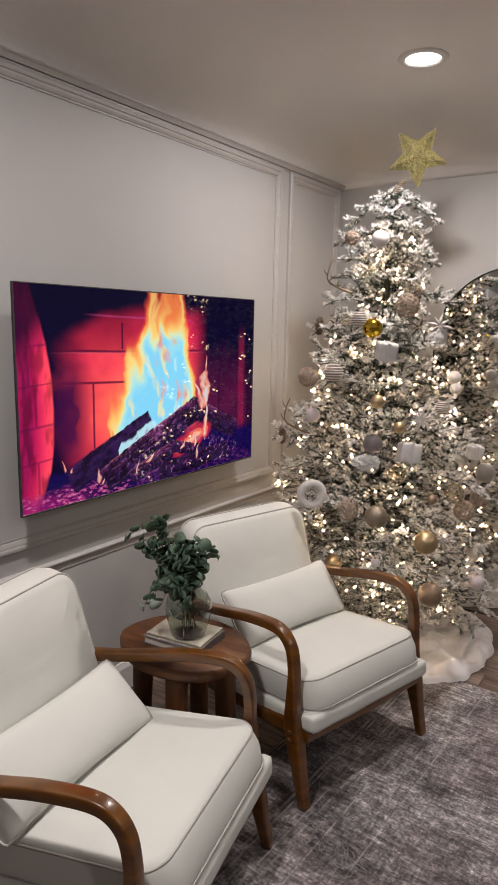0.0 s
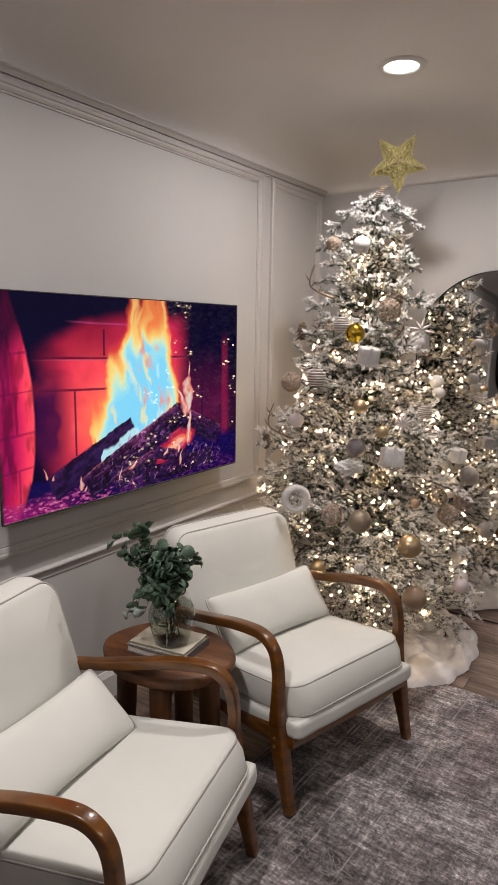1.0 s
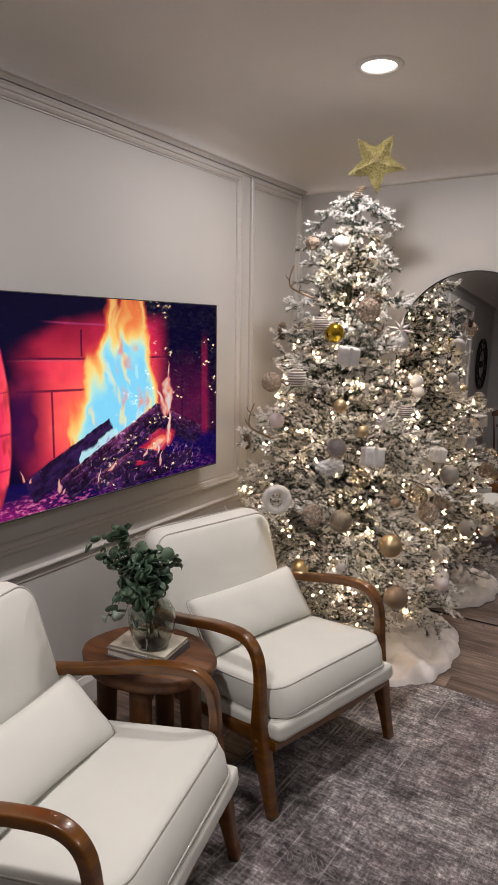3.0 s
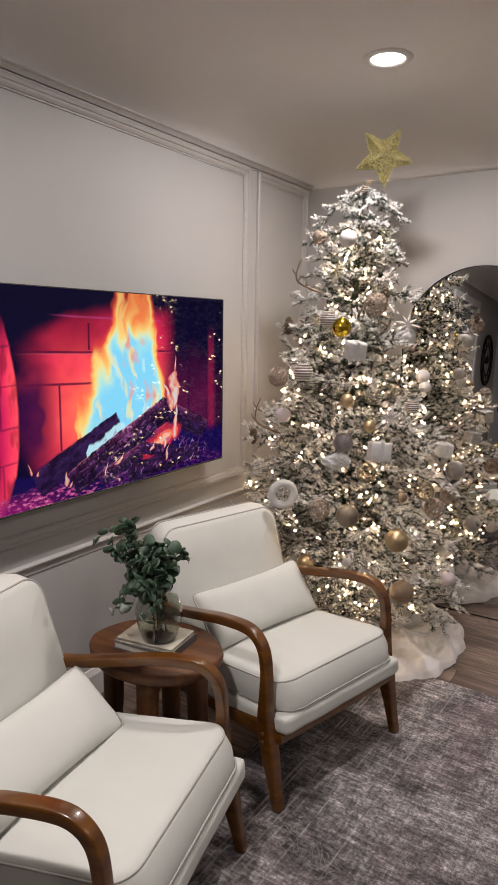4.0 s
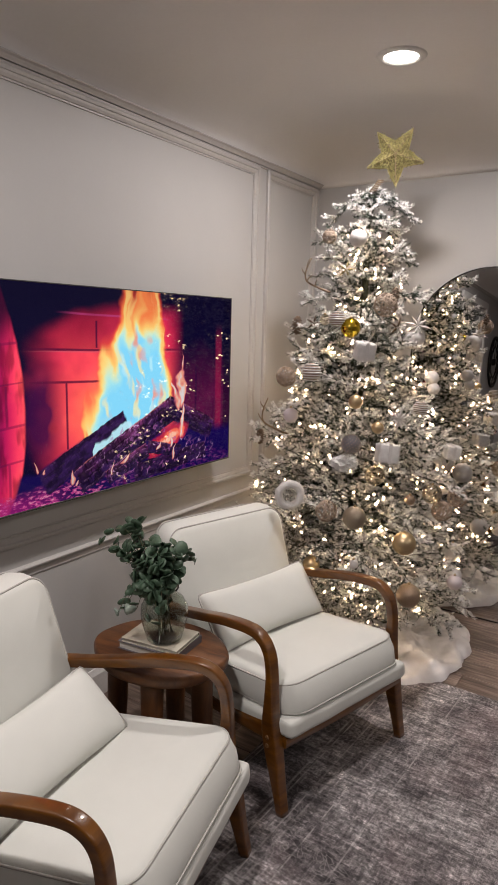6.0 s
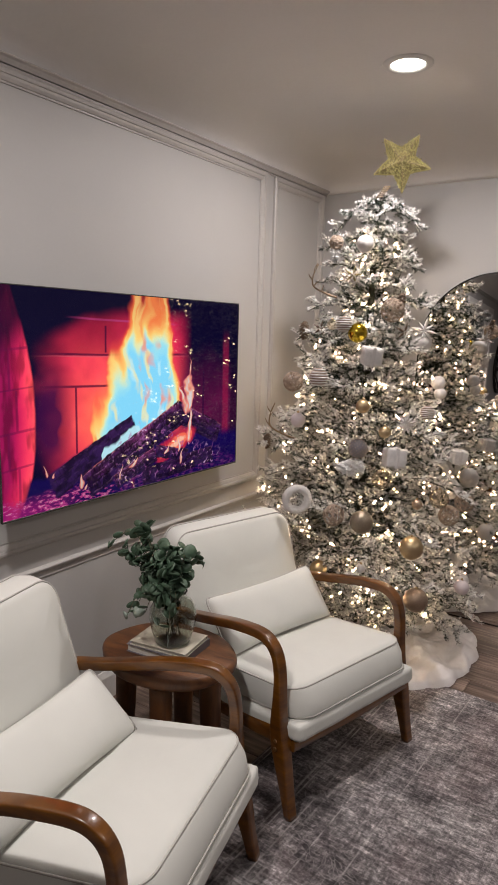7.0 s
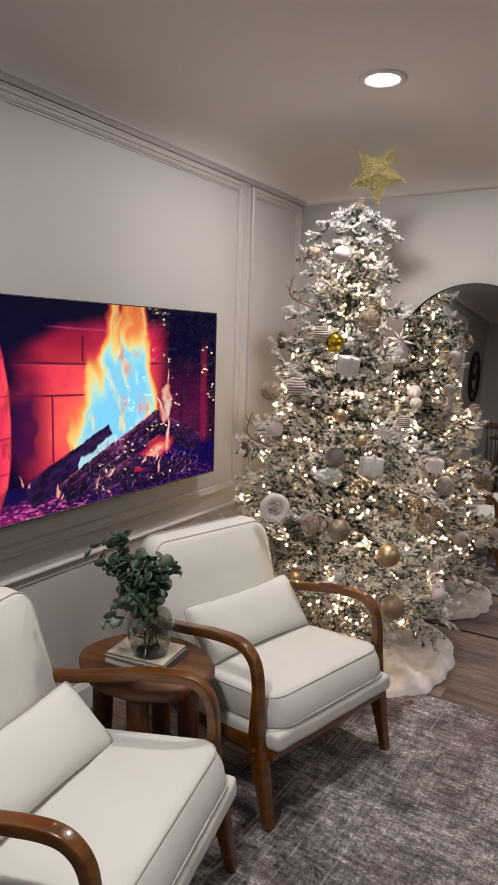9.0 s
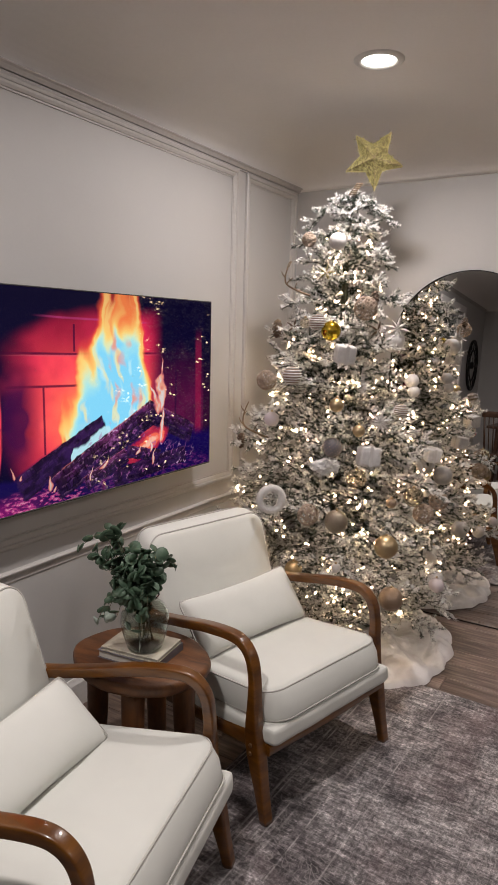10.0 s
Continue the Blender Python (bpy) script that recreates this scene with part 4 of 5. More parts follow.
def eucalyptus():
    rnd = random.Random(5)
    base = Vector(VASE_AT) + Vector((0, 0, 0.02))
    t = thing("eucalyptus_bunch", "bunch of green eucalyptus stems standing in the glass vase", "plant", Matrix.Translation(base))
    leaves = [leaf_mesh("leaf", 0.0165, 0.25, LEAF), leaf_mesh("leaf", 0.020, -0.2, LEAF), leaf_mesh("leaf", 0.015, 0.1, LEAF, 0.5)]
    pale = leaf_mesh("leaf", 0.018, 0.2, LEAF_PALE, 0.3)
    # tips by their offset from the vase along the camera's axes, fitted to its view
    right = Vector((0.762, 0.648, 0))
    away = Vector((-0.648, 0.762, 0))
    tips = [(-0.10, 0.02, 0.285), (-0.07, -0.04, 0.265), (-0.05, 0.05, 0.30), (-0.01, -0.02, 0.27), (0.02, 0.03, 0.285), (0.035, -0.03, 0.275), (-0.115, 0.05, 0.25), (-0.07, 0.0, 0.235), (0.0, 0.05, 0.225),
            (-0.055, -0.06, 0.205), (-0.03, 0.0, 0.285), (-0.09, -0.05, 0.195), (0.02, -0.05, 0.215), (-0.09, 0.04, 0.350), (-0.10, 0.03, 0.362), (-0.13, 0.03, 0.275), (-0.15, 0.02, 0.290), (-0.04, 0.03, 0.255), (-0.02, -0.05, 0.245), (0.01, 0.02, 0.195), (-0.07, -0.03, 0.165), (-0.035, -0.07, 0.175), (0.045, 0.0, 0.22)]
    for k, (a, b, z) in enumerate(tips):
        tip = right * a + away * b + Vector((0, 0, z))
        lip = right * a * 0.25 + away * b * 0.25 + Vector((0, 0, 0.145))
        foot = Vector((rnd.uniform(-0.02, 0.02), rnd.uniform(-0.02, 0.02), 0.0))
        run = spline([foot, lip, lip.lerp(tip, 0.55) + Vector((0, 0, 0.012)), tip], 7)
        part("stem", sweep(run, 0.0026, 0.0026, None, 5, 2), STEM, t, smooth=True)
        n = len(run)
        for i in range(4 if k % 2 else 8, n):
            d = (run[min(i + 1, n - 1)] - run[i - 1]).normalized()
            for s in (1, -1):
                if rnd.random() < 0.42:
                    continue
                side = d.cross(Vector((rnd.uniform(-1, 1), rnd.uniform(-1, 1), rnd.uniform(-0.6, 0.6)))).normalized() * s
                y = (side * 0.85 + d * 0.45 + Vector((0, 0, rnd.uniform(-0.4, 0.2)))).normalized()
                zax = y.cross(Vector((rnd.uniform(-1, 1), rnd.uniform(-1, 1), rnd.uniform(-1, 1)))).normalized()
                m = Matrix((y.cross(zax), y, zax)).transposed().to_4x4()
                ob = new("leaf", leaves[rnd.randrange(3)])
                k2 = rnd.uniform(0.65, 1.30) if i > 8 else rnd.uniform(0.55, 0.85)
                ob.matrix_basis = Matrix.Translation(run[i]) @ m @ Matrix.Scale(k2, 4)
                ob.parent = t
    # sprigs hanging over the rim, with pale undersides
    for a, b, zz in ((-0.145, -0.02, 0.080), (-0.115, -0.03, 0.115), (-0.125, 0.0, 0.10), (0.100, 0.04, 0.225), (0.085, 0.03, 0.240), (-0.012, -0.095, 0.047), (-0.055, -0.07, 0.14), (-0.195, 0.02, 0.310), (-0.030, -0.075, 0.100), (-0.060, -0.065, 0.075), (0.010, -0.080, 0.130), (-0.085, -0.050, 0.105)):
        tip = right * a + away * b + Vector((0, 0, zz))
        mid = right * a * 0.6 + away * b * 0.6 + Vector((0, 0, max(zz + 0.03, 0.185)))
        run = spline([Vector((0, 0, 0.06)), right * a * 0.18 + away * b * 0.18 + Vector((0, 0, 0.15)), mid, tip], 6)
        part("stem", sweep(run, 0.0018, 0.0018, None, 5, 2), STEM, t, smooth=True)
        for i in (len(run) - 1, len(run) - 2, len(run) - 4, len(run) - 6, len(run) - 8, len(run) - 9):
            y = Vector((rnd.uniform(-1, 1), rnd.uniform(-1, 1), rnd.uniform(-0.7, 0.1))).normalized()
            zax = y.cross(Vector((rnd.uniform(-1, 1), rnd.uniform(-1, 1), 1))).normalized()
            ob = new("leaf", pale if i == len(run) - 1 and zz < 0.12 else leaves[2])
            ob.matrix_basis = Matrix.Translation(run[i]) @ Matrix((y.cross(zax), y, zax)).transposed().to_4x4()
            ob.parent = t


eucalyptus()


# ---- leaning arched mirror ----
def floor_mirror():
    W, H, R = 0.80, 1.865, 0.40
    m = pose(1.032, 3.215, 0.0, -2.0, 0, 1.0)
    t = thing("floor_mirror", "tall arched mirror in a thin dark frame, leaning at the wall", "mirror", m)

    def outline(inset, y):
        w, top = W / 2 - inset, H - inset
        r = R - inset
        pts = [Vector((w, y, inset)), Vector((w, y, H - R))]
        pts += [Vector((r * math.cos(math.pi * k / 40), y, H - R + r * math.sin(math.pi * k / 40))) for k in range(1, 40)]
        return pts + [Vector((-w, y, H - R)), Vector((-w, y, inset))]

    bm = bmesh.new()
    rings = [[bm.verts.new(p) for p in outline(i, y)] for i, y in ((0, 0.022), (0, -0.001), (0.001, -0.002), (0.006, -0.002), (0.0065, 0.0), (0.0065, 0.022))]
    n = len(rings[0])
    for a, b in zip(rings, rings[1:] + rings[:1]):
        for k in range(n):
            bm.faces.new((a[k], a[(k + 1) % n], b[(k + 1) % n], b[k]))
    bmesh.ops.recalc_face_normals(bm, faces=bm.faces)
    part("frame", bm, IRON, t, "thin black metal frame")
    bm = bmesh.new()
    front, rear = [bm.verts.new(p) for p in outline(0.0062, 0.001)], [bm.verts.new(p) for p in outline(0.0062, 0.018)]
    bm.faces.new(front), bm.faces.new(rear[::-1])
    for k in range(n):
        bm.faces.new((front[k], front[(k + 1) % n], rear[(k + 1) % n], rear[k]))
    bmesh.ops.recalc_face_normals(bm, faces=bm.faces)
    part("mirror_glass", bm, MIRROR, t, "silvered mirror glass")


floor_mirror()

# ---- christmas tree ----
AXIS = Vector((0.585, 2.69, 0))
PROFILE = [(0.2, 0.44), (0.32, 0.55), (0.45, 0.57), (0.7, 0.54), (0.9, 0.485), (1.2, 0.380), (1.5, 0.270), (1.9, 0.160), (2.05, 0.13), (2.16, 0.06)]


def reach(z):
    return float(np.interp(z, [a for a, _ in PROFILE], [b for _, b in PROFILE]))


def branch_mesh(length, seed):
    """One flocked branch along +x: stem, side twigs, needles and lumps of snow."""
    rng = np.random.default_rng(seed)
    verts, faces, mats = [], [], []
    count = 0

    def add(v, f, mat):
        nonlocal count
        verts.append(v)
        faces.append(f + count)
        mats.append(np.full(len(f), mat))
        count += len(v)

    def curve(s):
        return np.stack([s * length, 0 * s, 0.10 * length * np.sin(s * 2.6) - 0.10 * length * s ** 2], -1)

    twigs = []
    ss = np.linspace(0, 1, 12)
    pts = curve(ss)
    for i in range(11):
        twigs.append((pts[i], pts[i + 1], 0.0035, ss[i]))
    k = 0
    s = 0.12
    while s < 0.97:
        for side in (1, -1):
            p = curve(np.array(s))
            l = (0.085 + 0.11 * (1 - s)) * rng.uniform(0.75, 1.2) * min(1, length / 0.42 + 0.25)
            ang = radians(rng.uniform(38, 62))
            d = np.array([math.cos(ang), side * math.sin(ang), rng.uniform(-0.25, 0.45)])
            d /= np.linalg.norm(d)
            tip = p + d * l + np.array([0, 0, 0.02 * rng.uniform(-1, 1)])
            twigs.append((p, tip, 0.002, s))
            if l > 0.125:
                q = p + d * l * 0.5
                for s2 in (1, -1):
                    a2 = ang * side + s2 * radians(45)
                    e = np.array([math.cos(a2), math.sin(a2), rng.uniform(-0.3, 0.3)])
                    twigs.append((q, q + e / np.linalg.norm(e) * l * 0.42, 0.0015, s + 0.15))
        if k % 2 == 0:
            p = curve(np.array(s))
            d = np.array([0.7, rng.uniform(-0.4, 0.4), 0.8])
            twigs.append((p, p + d / np.linalg.norm(d) * 0.075 * rng.uniform(0.7, 1.2), 0.0015, s + 0.1))
        s += 0.060 / length
        k += 1
    nseg = len(twigs)
    A = np.array([t[0] for t in twigs])
    B = np.array([t[1] for t in twigs])
    place = np.array([t[3] for t in twigs])
    mood = rng.uniform(-0.20, 0.17, nseg)
    for a, b, r, _ in twigs:
        d = b - a
        d = d / np.linalg.norm(d)
        x = np.cross(d, [0, 0, 1.0])
        x = x / (np.linalg.norm(x) + 1e-9)
        y = np.cross(d, x)
        tri = [x, -0.5 * x + 0.87 * y, -0.5 * x - 0.87 * y]
        v = np.array([a + r * q for q in tri] + [b + 0.5 * r * q for q in tri])
        add(v, np.array([[0, 1, 4, 3], [1, 2, 5, 4], [2, 0, 3, 5]]), 0)
    L = np.linalg.norm(B - A, axis=1)
    per = np.maximum((L * 1250).astype(int), 6)
    who = np.repeat(np.arange(nseg), per)
    n = len(who)
    f = rng.uniform(0.0, 1.03, n)[:, None]
    D = (B - A)[who] / L[who][:, None]
    P = A[who] + (B - A)[who] * f
    rnd = rng.normal(size=(n, 3))
    rad = rnd - (rnd * D).sum(1)[:, None] * D
    rad /= np.linalg.norm(rad, axis=1)[:, None]
    N = D * rng.uniform(0.35, 0.9, n)[:, None] + rad * 0.8
    N /= np.linalg.norm(N, axis=1)[:, None]
    W = np.cross(N, rng.normal(size=(n, 3)))
    W /= np.linalg.norm(W, axis=1)[:, None]
    ln = rng.uniform(0.010, 0.021, n)[:, None]
    wd = rng.uniform(0.0009, 0.0016, n)[:, None]
    # flock lies in patches along each twig, more of it outwards and on top
    cell = rng.uniform(0, 1, (nseg, 8))[who, np.minimum((f[:, 0] * L[who] / 0.022).astype(int), 7)]
    amount = 0.19 + 0.50 * place[who] + 0.20 * f[:, 0] + 0.24 * N[:, 2] + 1.3 * mood[who]
    frost = np.clip(amount + 0.85 * (cell - 0.55) + rng.uniform(-0.15, 0.15, n), 0, 1)
    wd = wd * (0.85 + 0.75 * frost[:, None])
    V = np.stack([P, P + N * ln * 0.5 + W * wd, P + N * ln, P + N * ln * 0.5 - W * wd], 1).reshape(-1, 3)
    first_needle = count
    add(V, np.arange(4 * n).reshape(-1, 4), 1)
    # snow lumps along the twigs, mostly on the upper side
    t = (1 + 5 ** 0.5) / 2
    octa = np.array([[1, 0, 0], [-1, 0, 0], [0, 1, 0], [0, -1, 0], [0, 0, 1], [0, 0, -1]], float)
    of = np.array([[0, 2, 4], [2, 1, 4], [1, 3, 4], [3, 0, 4], [2, 0, 5], [1, 2, 5], [3, 1, 5], [0, 3, 5]])
    for i in range(nseg):
        D1 = (B - A)[i] / L[i]
        for j in range(int(L[i] * (3 + 72 * place[i] * (1 + 3.2 * mood[i])) + rng.uniform(0, 1))):
            p = A[i] + (B - A)[i] * rng.uniform(0.12, 1.04) + rng.normal(size=3) * 0.0050 + [0, 0, 0.0040]
            k = octa * rng.uniform(0.0030, 0.0085, (6, 1)) * rng.uniform(0.8, 1.2, (1, 3))
            v = p + k + np.outer(k @ D1, D1) * rng.uniform(0.2, 1.1)
            verts.append(v), faces.append(np.c_[of, of[:, 2]] + count), mats.append(np.full(8, 2))
            count += 6
    allv = np.concatenate(verts)
    me = bpy.data.meshes.new("branch")
    fl = [list(dict.fromkeys(q)) for q in np.concatenate(faces).tolist()]
    me.from_pydata(allv.tolist(), [], fl)
    for mt in (BARK, NEEDLE, FLOCK):
        me.materials.append(mt)
    me.polygons.foreach_set("material_index", np.concatenate(mats).astype(np.int32))
    values = np.zeros(len(allv))
    values[first_needle:first_needle + 4 * n] = np.repeat(frost, 4)
    me.attributes.new("frost", "FLOAT", "POINT").data.foreach_set("value", values)
    return me


tree = thing("christmas_tree", "tall snow-flocked artificial christmas tree with warm string lights", "christmas tree", Matrix.Translation(AXIS))
part("trunk", lathe([(0.0, 0.03), (0.022, 0.03), (0.020, 1.0), (0.014, 1.9), (0.006, 2.12), (0, 2.12)], 12), BARK, tree, "thin green-brown centre pole", True)
for a in (20, 140, 260):
    c, s = math.cos(radians(a)), math.sin(radians(a))
    part("stand_leg", sweep(spline([(0.02 * c, 0.02 * s, 0.16), (0.12 * c, 0.12 * s, 0.10), (0.27 * c, 0.27 * s, 0.015), (0.30 * c, 0.30 * s, 0.012)], 5), 0.02, 0.02, None, 8, 2.4), BARK, tree, smooth=True)

LENGTHS = [0.16, 0.24, 0.34, 0.46, 0.58]
BRANCHES = {l: [branch_mesh(l, 100 + 7 * i + k) for k in range(3)] for i, l in enumerate(LENGTHS)}
rnd = random.Random(11)
tips = []
z, turn = 0.27, 0.0
while z < 1.86:
    r = reach(z)
    n = max(5, int(3.5 + 12.5 * r)) if z < 1.45 else 5
    for k in range(n):
        turn_k = turn + 360 * k / n + rnd.uniform(-7, 7)
        zz = z + rnd.uniform(-0.03, 0.03)
        length = reach(zz) * (rnd.uniform(0.74, 1.12) if zz < 1.35 else rnd.uniform(0.62, 1.25))
        side = math.cos(radians(turn_k) - 0.2)
        if 1.05 < zz < 1.9 and side > 0.2:
            length *= 1 - 0.15 * side
        if zz < 0.48 and 275 < turn_k % 360 < 352:
            length *= 0.86
        c, s = math.cos(radians(turn_k)), math.sin(radians(turn_k))
        # keep clear of the mirror and the two walls
        if s > 0.05:
            length = min(length, (3.185 - AXIS.y) / s)
        if c < -0.05:
            length = min(length, (AXIS.x - 0.04) / -c)
        best = min(LENGTHS, key=lambda q: abs(q - length))
        tilt = -2 - 26 * (zz - 0.9) / 1.2 + rnd.uniform(-9, 9) if zz < 1.45 else rnd.uniform(-24, 9)
        if zz < 0.42 and 275 < turn_k % 360 < 352:
            tilt = min(tilt, 3.0)
        ob = new("branch", rnd.choice(BRANCHES[best]))
        k2 = length / best
        ob.matrix_basis = pose(0.012 * c - 0.022 * math.sin(math.pi * min(zz, 2.0) / 2), 0.012 * s, zz, 0, tilt, turn_k) @ pose(0, 0, 0, rnd.uniform(-25, 25)) @ Matrix.Scale(k2, 4)
        ob.parent = tree
    turn += 23
    z += 0.080 if z < 1.45 else 0.088
# the sparse crown: single arms drooping to the sides, a tuft at the very top
for zz, turn_k, length, tilt in ((2.15, 32, 0.250, 34), (2.15, 212, 0.275, 33), (1.665, 213, 0.36, 3), (1.675, 33, 0.32, 3), (1.975, 210, 0.285, 10), (1.925, 35, 0.230, 26), (2.00, 44, 0.150, 16), (2.00, 195, 0.15, 14),
                                (2.14, 300, 0.150, 32), (2.12, 262, 0.155, 30), (2.03, 318, 0.165, 22), (1.97, 285, 0.180, 14), (1.90, 250, 0.20, 10), (1.88, 335, 0.20, 8), (2.12, 120, 0.15, 22), (1.97, 140, 0.17, 5), (1.90, 100, 0.20, 0),
                                (2.09, 240, 0.085, -62), (2.09, 60, 0.085, -66), (2.085, 340, 0.090, -74), (2.085, 160, 0.085, -70), (2.10, 295, 0.070, -50), (2.05, 268, 0.13, 34), (2.04, 350, 0.12, 30)):
    length *= 0.90
    best = min(LENGTHS, key=lambda q: abs(q - length))
    ob = new("branch", rnd.choice(BRANCHES[best]))
    ob.matrix_basis = pose(0.022, 0.014, zz + 0.004, 0, tilt, turn_k) @ Matrix.Scale(length / best, 4)
    ob.parent = tree
# low boughs drooping towards the floor by the mirror and behind the armchair
for zz, turn_k, length, tilt in ((0.30, 25, 0.60, 12), (0.25, 48, 0.58, 7), (0.27, 8, 0.56, 2), (0.25, 270, 0.46, 10), (0.26, 286, 0.44, 8), (0.235, 300, 0.43, 5), (0.225, 314, 0.44, 6), (0.25, 307, 0.38, 14)):
    ob = new("branch", BRANCHES[0.58][1])
    ob.matrix_basis = pose(0, 0, zz, 0, tilt, turn_k) @ Matrix.Scale(length / 0.58, 4)
    ob.parent = tree


FACES = ((0.55, 2.08, 0.83), (0.767, 2.27, 1.442), (0.914, 2.22, 1.034), (0.664, 2.38, 1.909))  # ornaments that no bulb covers


def string_lights():
    rng = random.Random(4)
    bm = bmesh.new()

    def bulb_at(x, y, z):
        # a short pointed bulb, turned at random
        q = rng.uniform(0.0026, 0.0046)
        return pose(x, y, z, rng.uniform(0, 180), rng.uniform(0, 180), 0) @ Matrix.Diagonal((q, q, q * rng.uniform(1.3, 2.0), 1))

    for k in range(500):
        if k % 4 == 0 or rng.random() < 0.35:
            z = 0.22 + 1.90 * (1 - rng.random() ** 0.62)
            r = reach(z) * rng.uniform(0.62, 1.0)
            a = rng.uniform(0, 2 * math.pi)
        else:
            z, r, a = z + rng.uniform(-0.03, 0.03), r + rng.uniform(-0.03, 0.03), a + rng.uniform(-0.09, 0.09)
        r = min(r, reach(z) * (0.72 if z > 1.8 else 0.95))
        x, y = r * math.cos(a), r * math.sin(a)
        if AXIS.y + y > 3.19 or AXIS.x + x < 0.03:
            continue
        if any((Vector((x, y, z)) + AXIS - Vector(q)).length < 0.075 for q in FACES):
            continue
        bmesh.ops.create_icosphere(bm, subdivisions=1, radius=1.0, matrix=bulb_at(x, y, z))
    # knots of bulbs close to the pole, added on its camera side for glow
    for zc in (1.96, 1.79, 1.68, 1.30, 0.62, 0.45, 0.33):
        for k in range(6):
            d = 0.05 + 0.35 * reach(zc) + rng.uniform(-0.03, 0.03)
            w = rng.uniform(-0.05, 0.05)
            bmesh.ops.create_icosphere(bm, subdivisions=1, radius=1.0, matrix=bulb_at(0.40 * d + 0.92 * w, -0.92 * d + 0.40 * w, zc + rng.uniform(-0.035, 0.035)))
    ob = part("light_string", bm, BULB, tree, "tiny warm white bulbs, lit", True)
    ob["kind"] = "stuff"


string_lights()


def tree_skirt():
    """Round faux-fur skirt with a ruffled, scalloped rim."""
    rng = random.Random(2)
    bm = bmesh.new()
    cx, cy = 0.70, 2.74
    rings = []
    N, M = 220, 44
    for i in range(M + 1):
        f = i / M
        ring = []
        for k in range(N):
            a = 2 * math.pi * k / N
            R = 0.485 + 0.05 * math.exp(-((a - 5.55) / 0.35) ** 2) + 0.016 * abs(math.sin(a * 9 + 0.5)) + 0.012 * noise.noise(Vector((math.cos(a) * 3, math.sin(a) * 3, 1))) + 0.007 * noise.noise(Vector((math.cos(a) * 16, math.sin(a) * 16, 5)))
            r = R * (0.06 + 0.94 * f)
            x, y = cx + r * math.cos(a), cy + r * math.sin(a)
            y = min(y, 3.195)
            z = 0.046 + 0.012 * (1 - f) + 0.046 * noise.noise(Vector((x * 5.5, y * 5.5, 0))) * step(0.0, 0.3, f) + 0.012 * math.sin(a * 11 + 2 * f) * f * f + 0.024 * noise.noise(Vector((x * 15, y * 15, 3)))
            # tufts of the pile
            z += 0.016 * abs(noise.noise(Vector((x * 34, y * 34, 7)))) + 0.006 * rng.random()
            edge = (1 - f) * M
            if edge < 4.5:
                z = min(z, 0.004 + 0.058 * math.sqrt(edge / 4.5))
            ring.append(bm.verts.new((x, y, 0.004 if i == M else max(z, 0.006))))
        rings.append(ring)
    for a, b in zip(rings, rings[1:]):
        for k in range(N):
            bm.faces.new((a[k], a[(k + 1) % N], b[(k + 1) % N], b[k]))
    bmesh.ops.recalc_face_normals(bm, faces=bm.faces)
    tagged(part("tree_skirt", bm, FUR, smooth=True), "white faux-fur tree skirt with ruffled edge on the floor", "tree skirt")


tree_skirt()


def star_topper():
    t = thing("tree_star", "gold glitter wire star on top of the tree", "star", pose(0.699, 2.68, 2.299, 0, 0, 22) @ pose(0, 0, 0, 0, -4, 0))
    R, r = 0.132, 0.062
    rng = random.Random(8)
    bm = bmesh.new()
    out = [Vector(((R if k % 2 == 0 else r) * math.sin(math.pi * k / 5 + math.pi), 0, (R if k % 2 == 0 else r) * math.cos(math.pi * k / 5 + math.pi))) for k in range(10)]
    for s in (1, -1):
        c = bm.verts.new((0, s * 0.026, 0))
        ring = [bm.verts.new(p + Vector((0, s * 0.003, 0))) for p in out]
        for k in range(10):
            f = (c, ring[k], ring[(k + 1) % 10])
            bm.faces.new(f)
    bmesh.ops.recalc_face_normals(bm, faces=bm.faces)
    part("core", bm, STAR_CORE, t, "dark gauze filling")
    bm = bmesh.new()
    for k in range(1200):
        i = rng.randrange(10)
        a, b = rng.random(), rng.random()
        if a + b > 1:
            a, b = 1 - a, 1 - b
        p = out[i] * a + out[(i + 1) % 10] * b
        s = rng.choice((1, -1))
        p = p + Vector((0, s * (0.004 + 0.026 * (1 - a - b)), 0))
        if k % 2:
            bmesh.ops.create_icosphere(bm, subdivisions=1, radius=rng.uniform(0.0016, 0.0040), matrix=Matrix.Translation(p))
            continue
        d = Vector((rng.uniform(-1, 1), rng.uniform(-0.3, 0.3), rng.uniform(-1, 1))).normalized() * 0.013
        sweep([p - d, p + d], 0.0019, 0.0019, None, 4, 2, bm=bm)
    for k in range(10):
        lip = Vector((0, 0.004, 0))
        for s in (1, -1):
            sweep([out[k] + lip * s, out[(k + 1) % 10] + lip * s], 0.003, 0.003, None, 5, 2, bm=bm)
    part("wire_mesh", bm, STAR_GOLD, t)
    # shade in the star's creases, put in as dark brown rods
    bm = bmesh.new()
    for k in range(0, 10, 2):
        for s in (1, -1):
            sweep([out[k] * 0.94 + Vector((0, s * 0.006, 0)), Vector((0, s * 0.032, 0))], 0.0026, 0.0026, None, 5, 2, bm=bm)
    part("rib", bm, CONE, t, "dark rods in place of crease shade along the points")
    bm = bmesh.new()
    pts = [Vector((-0.105 + 0.0008 * k + 0.015 * math.cos(k * 0.75), 0.015 * math.sin(k * 0.75), -0.150 + 0.0010 * k)) for k in range(56)]
    sweep(pts, 0.005, 0.005, None, 5, 2, bm=bm)
    part("spring", bm, TWIG, t, "coiled wire stem")


star_topper()

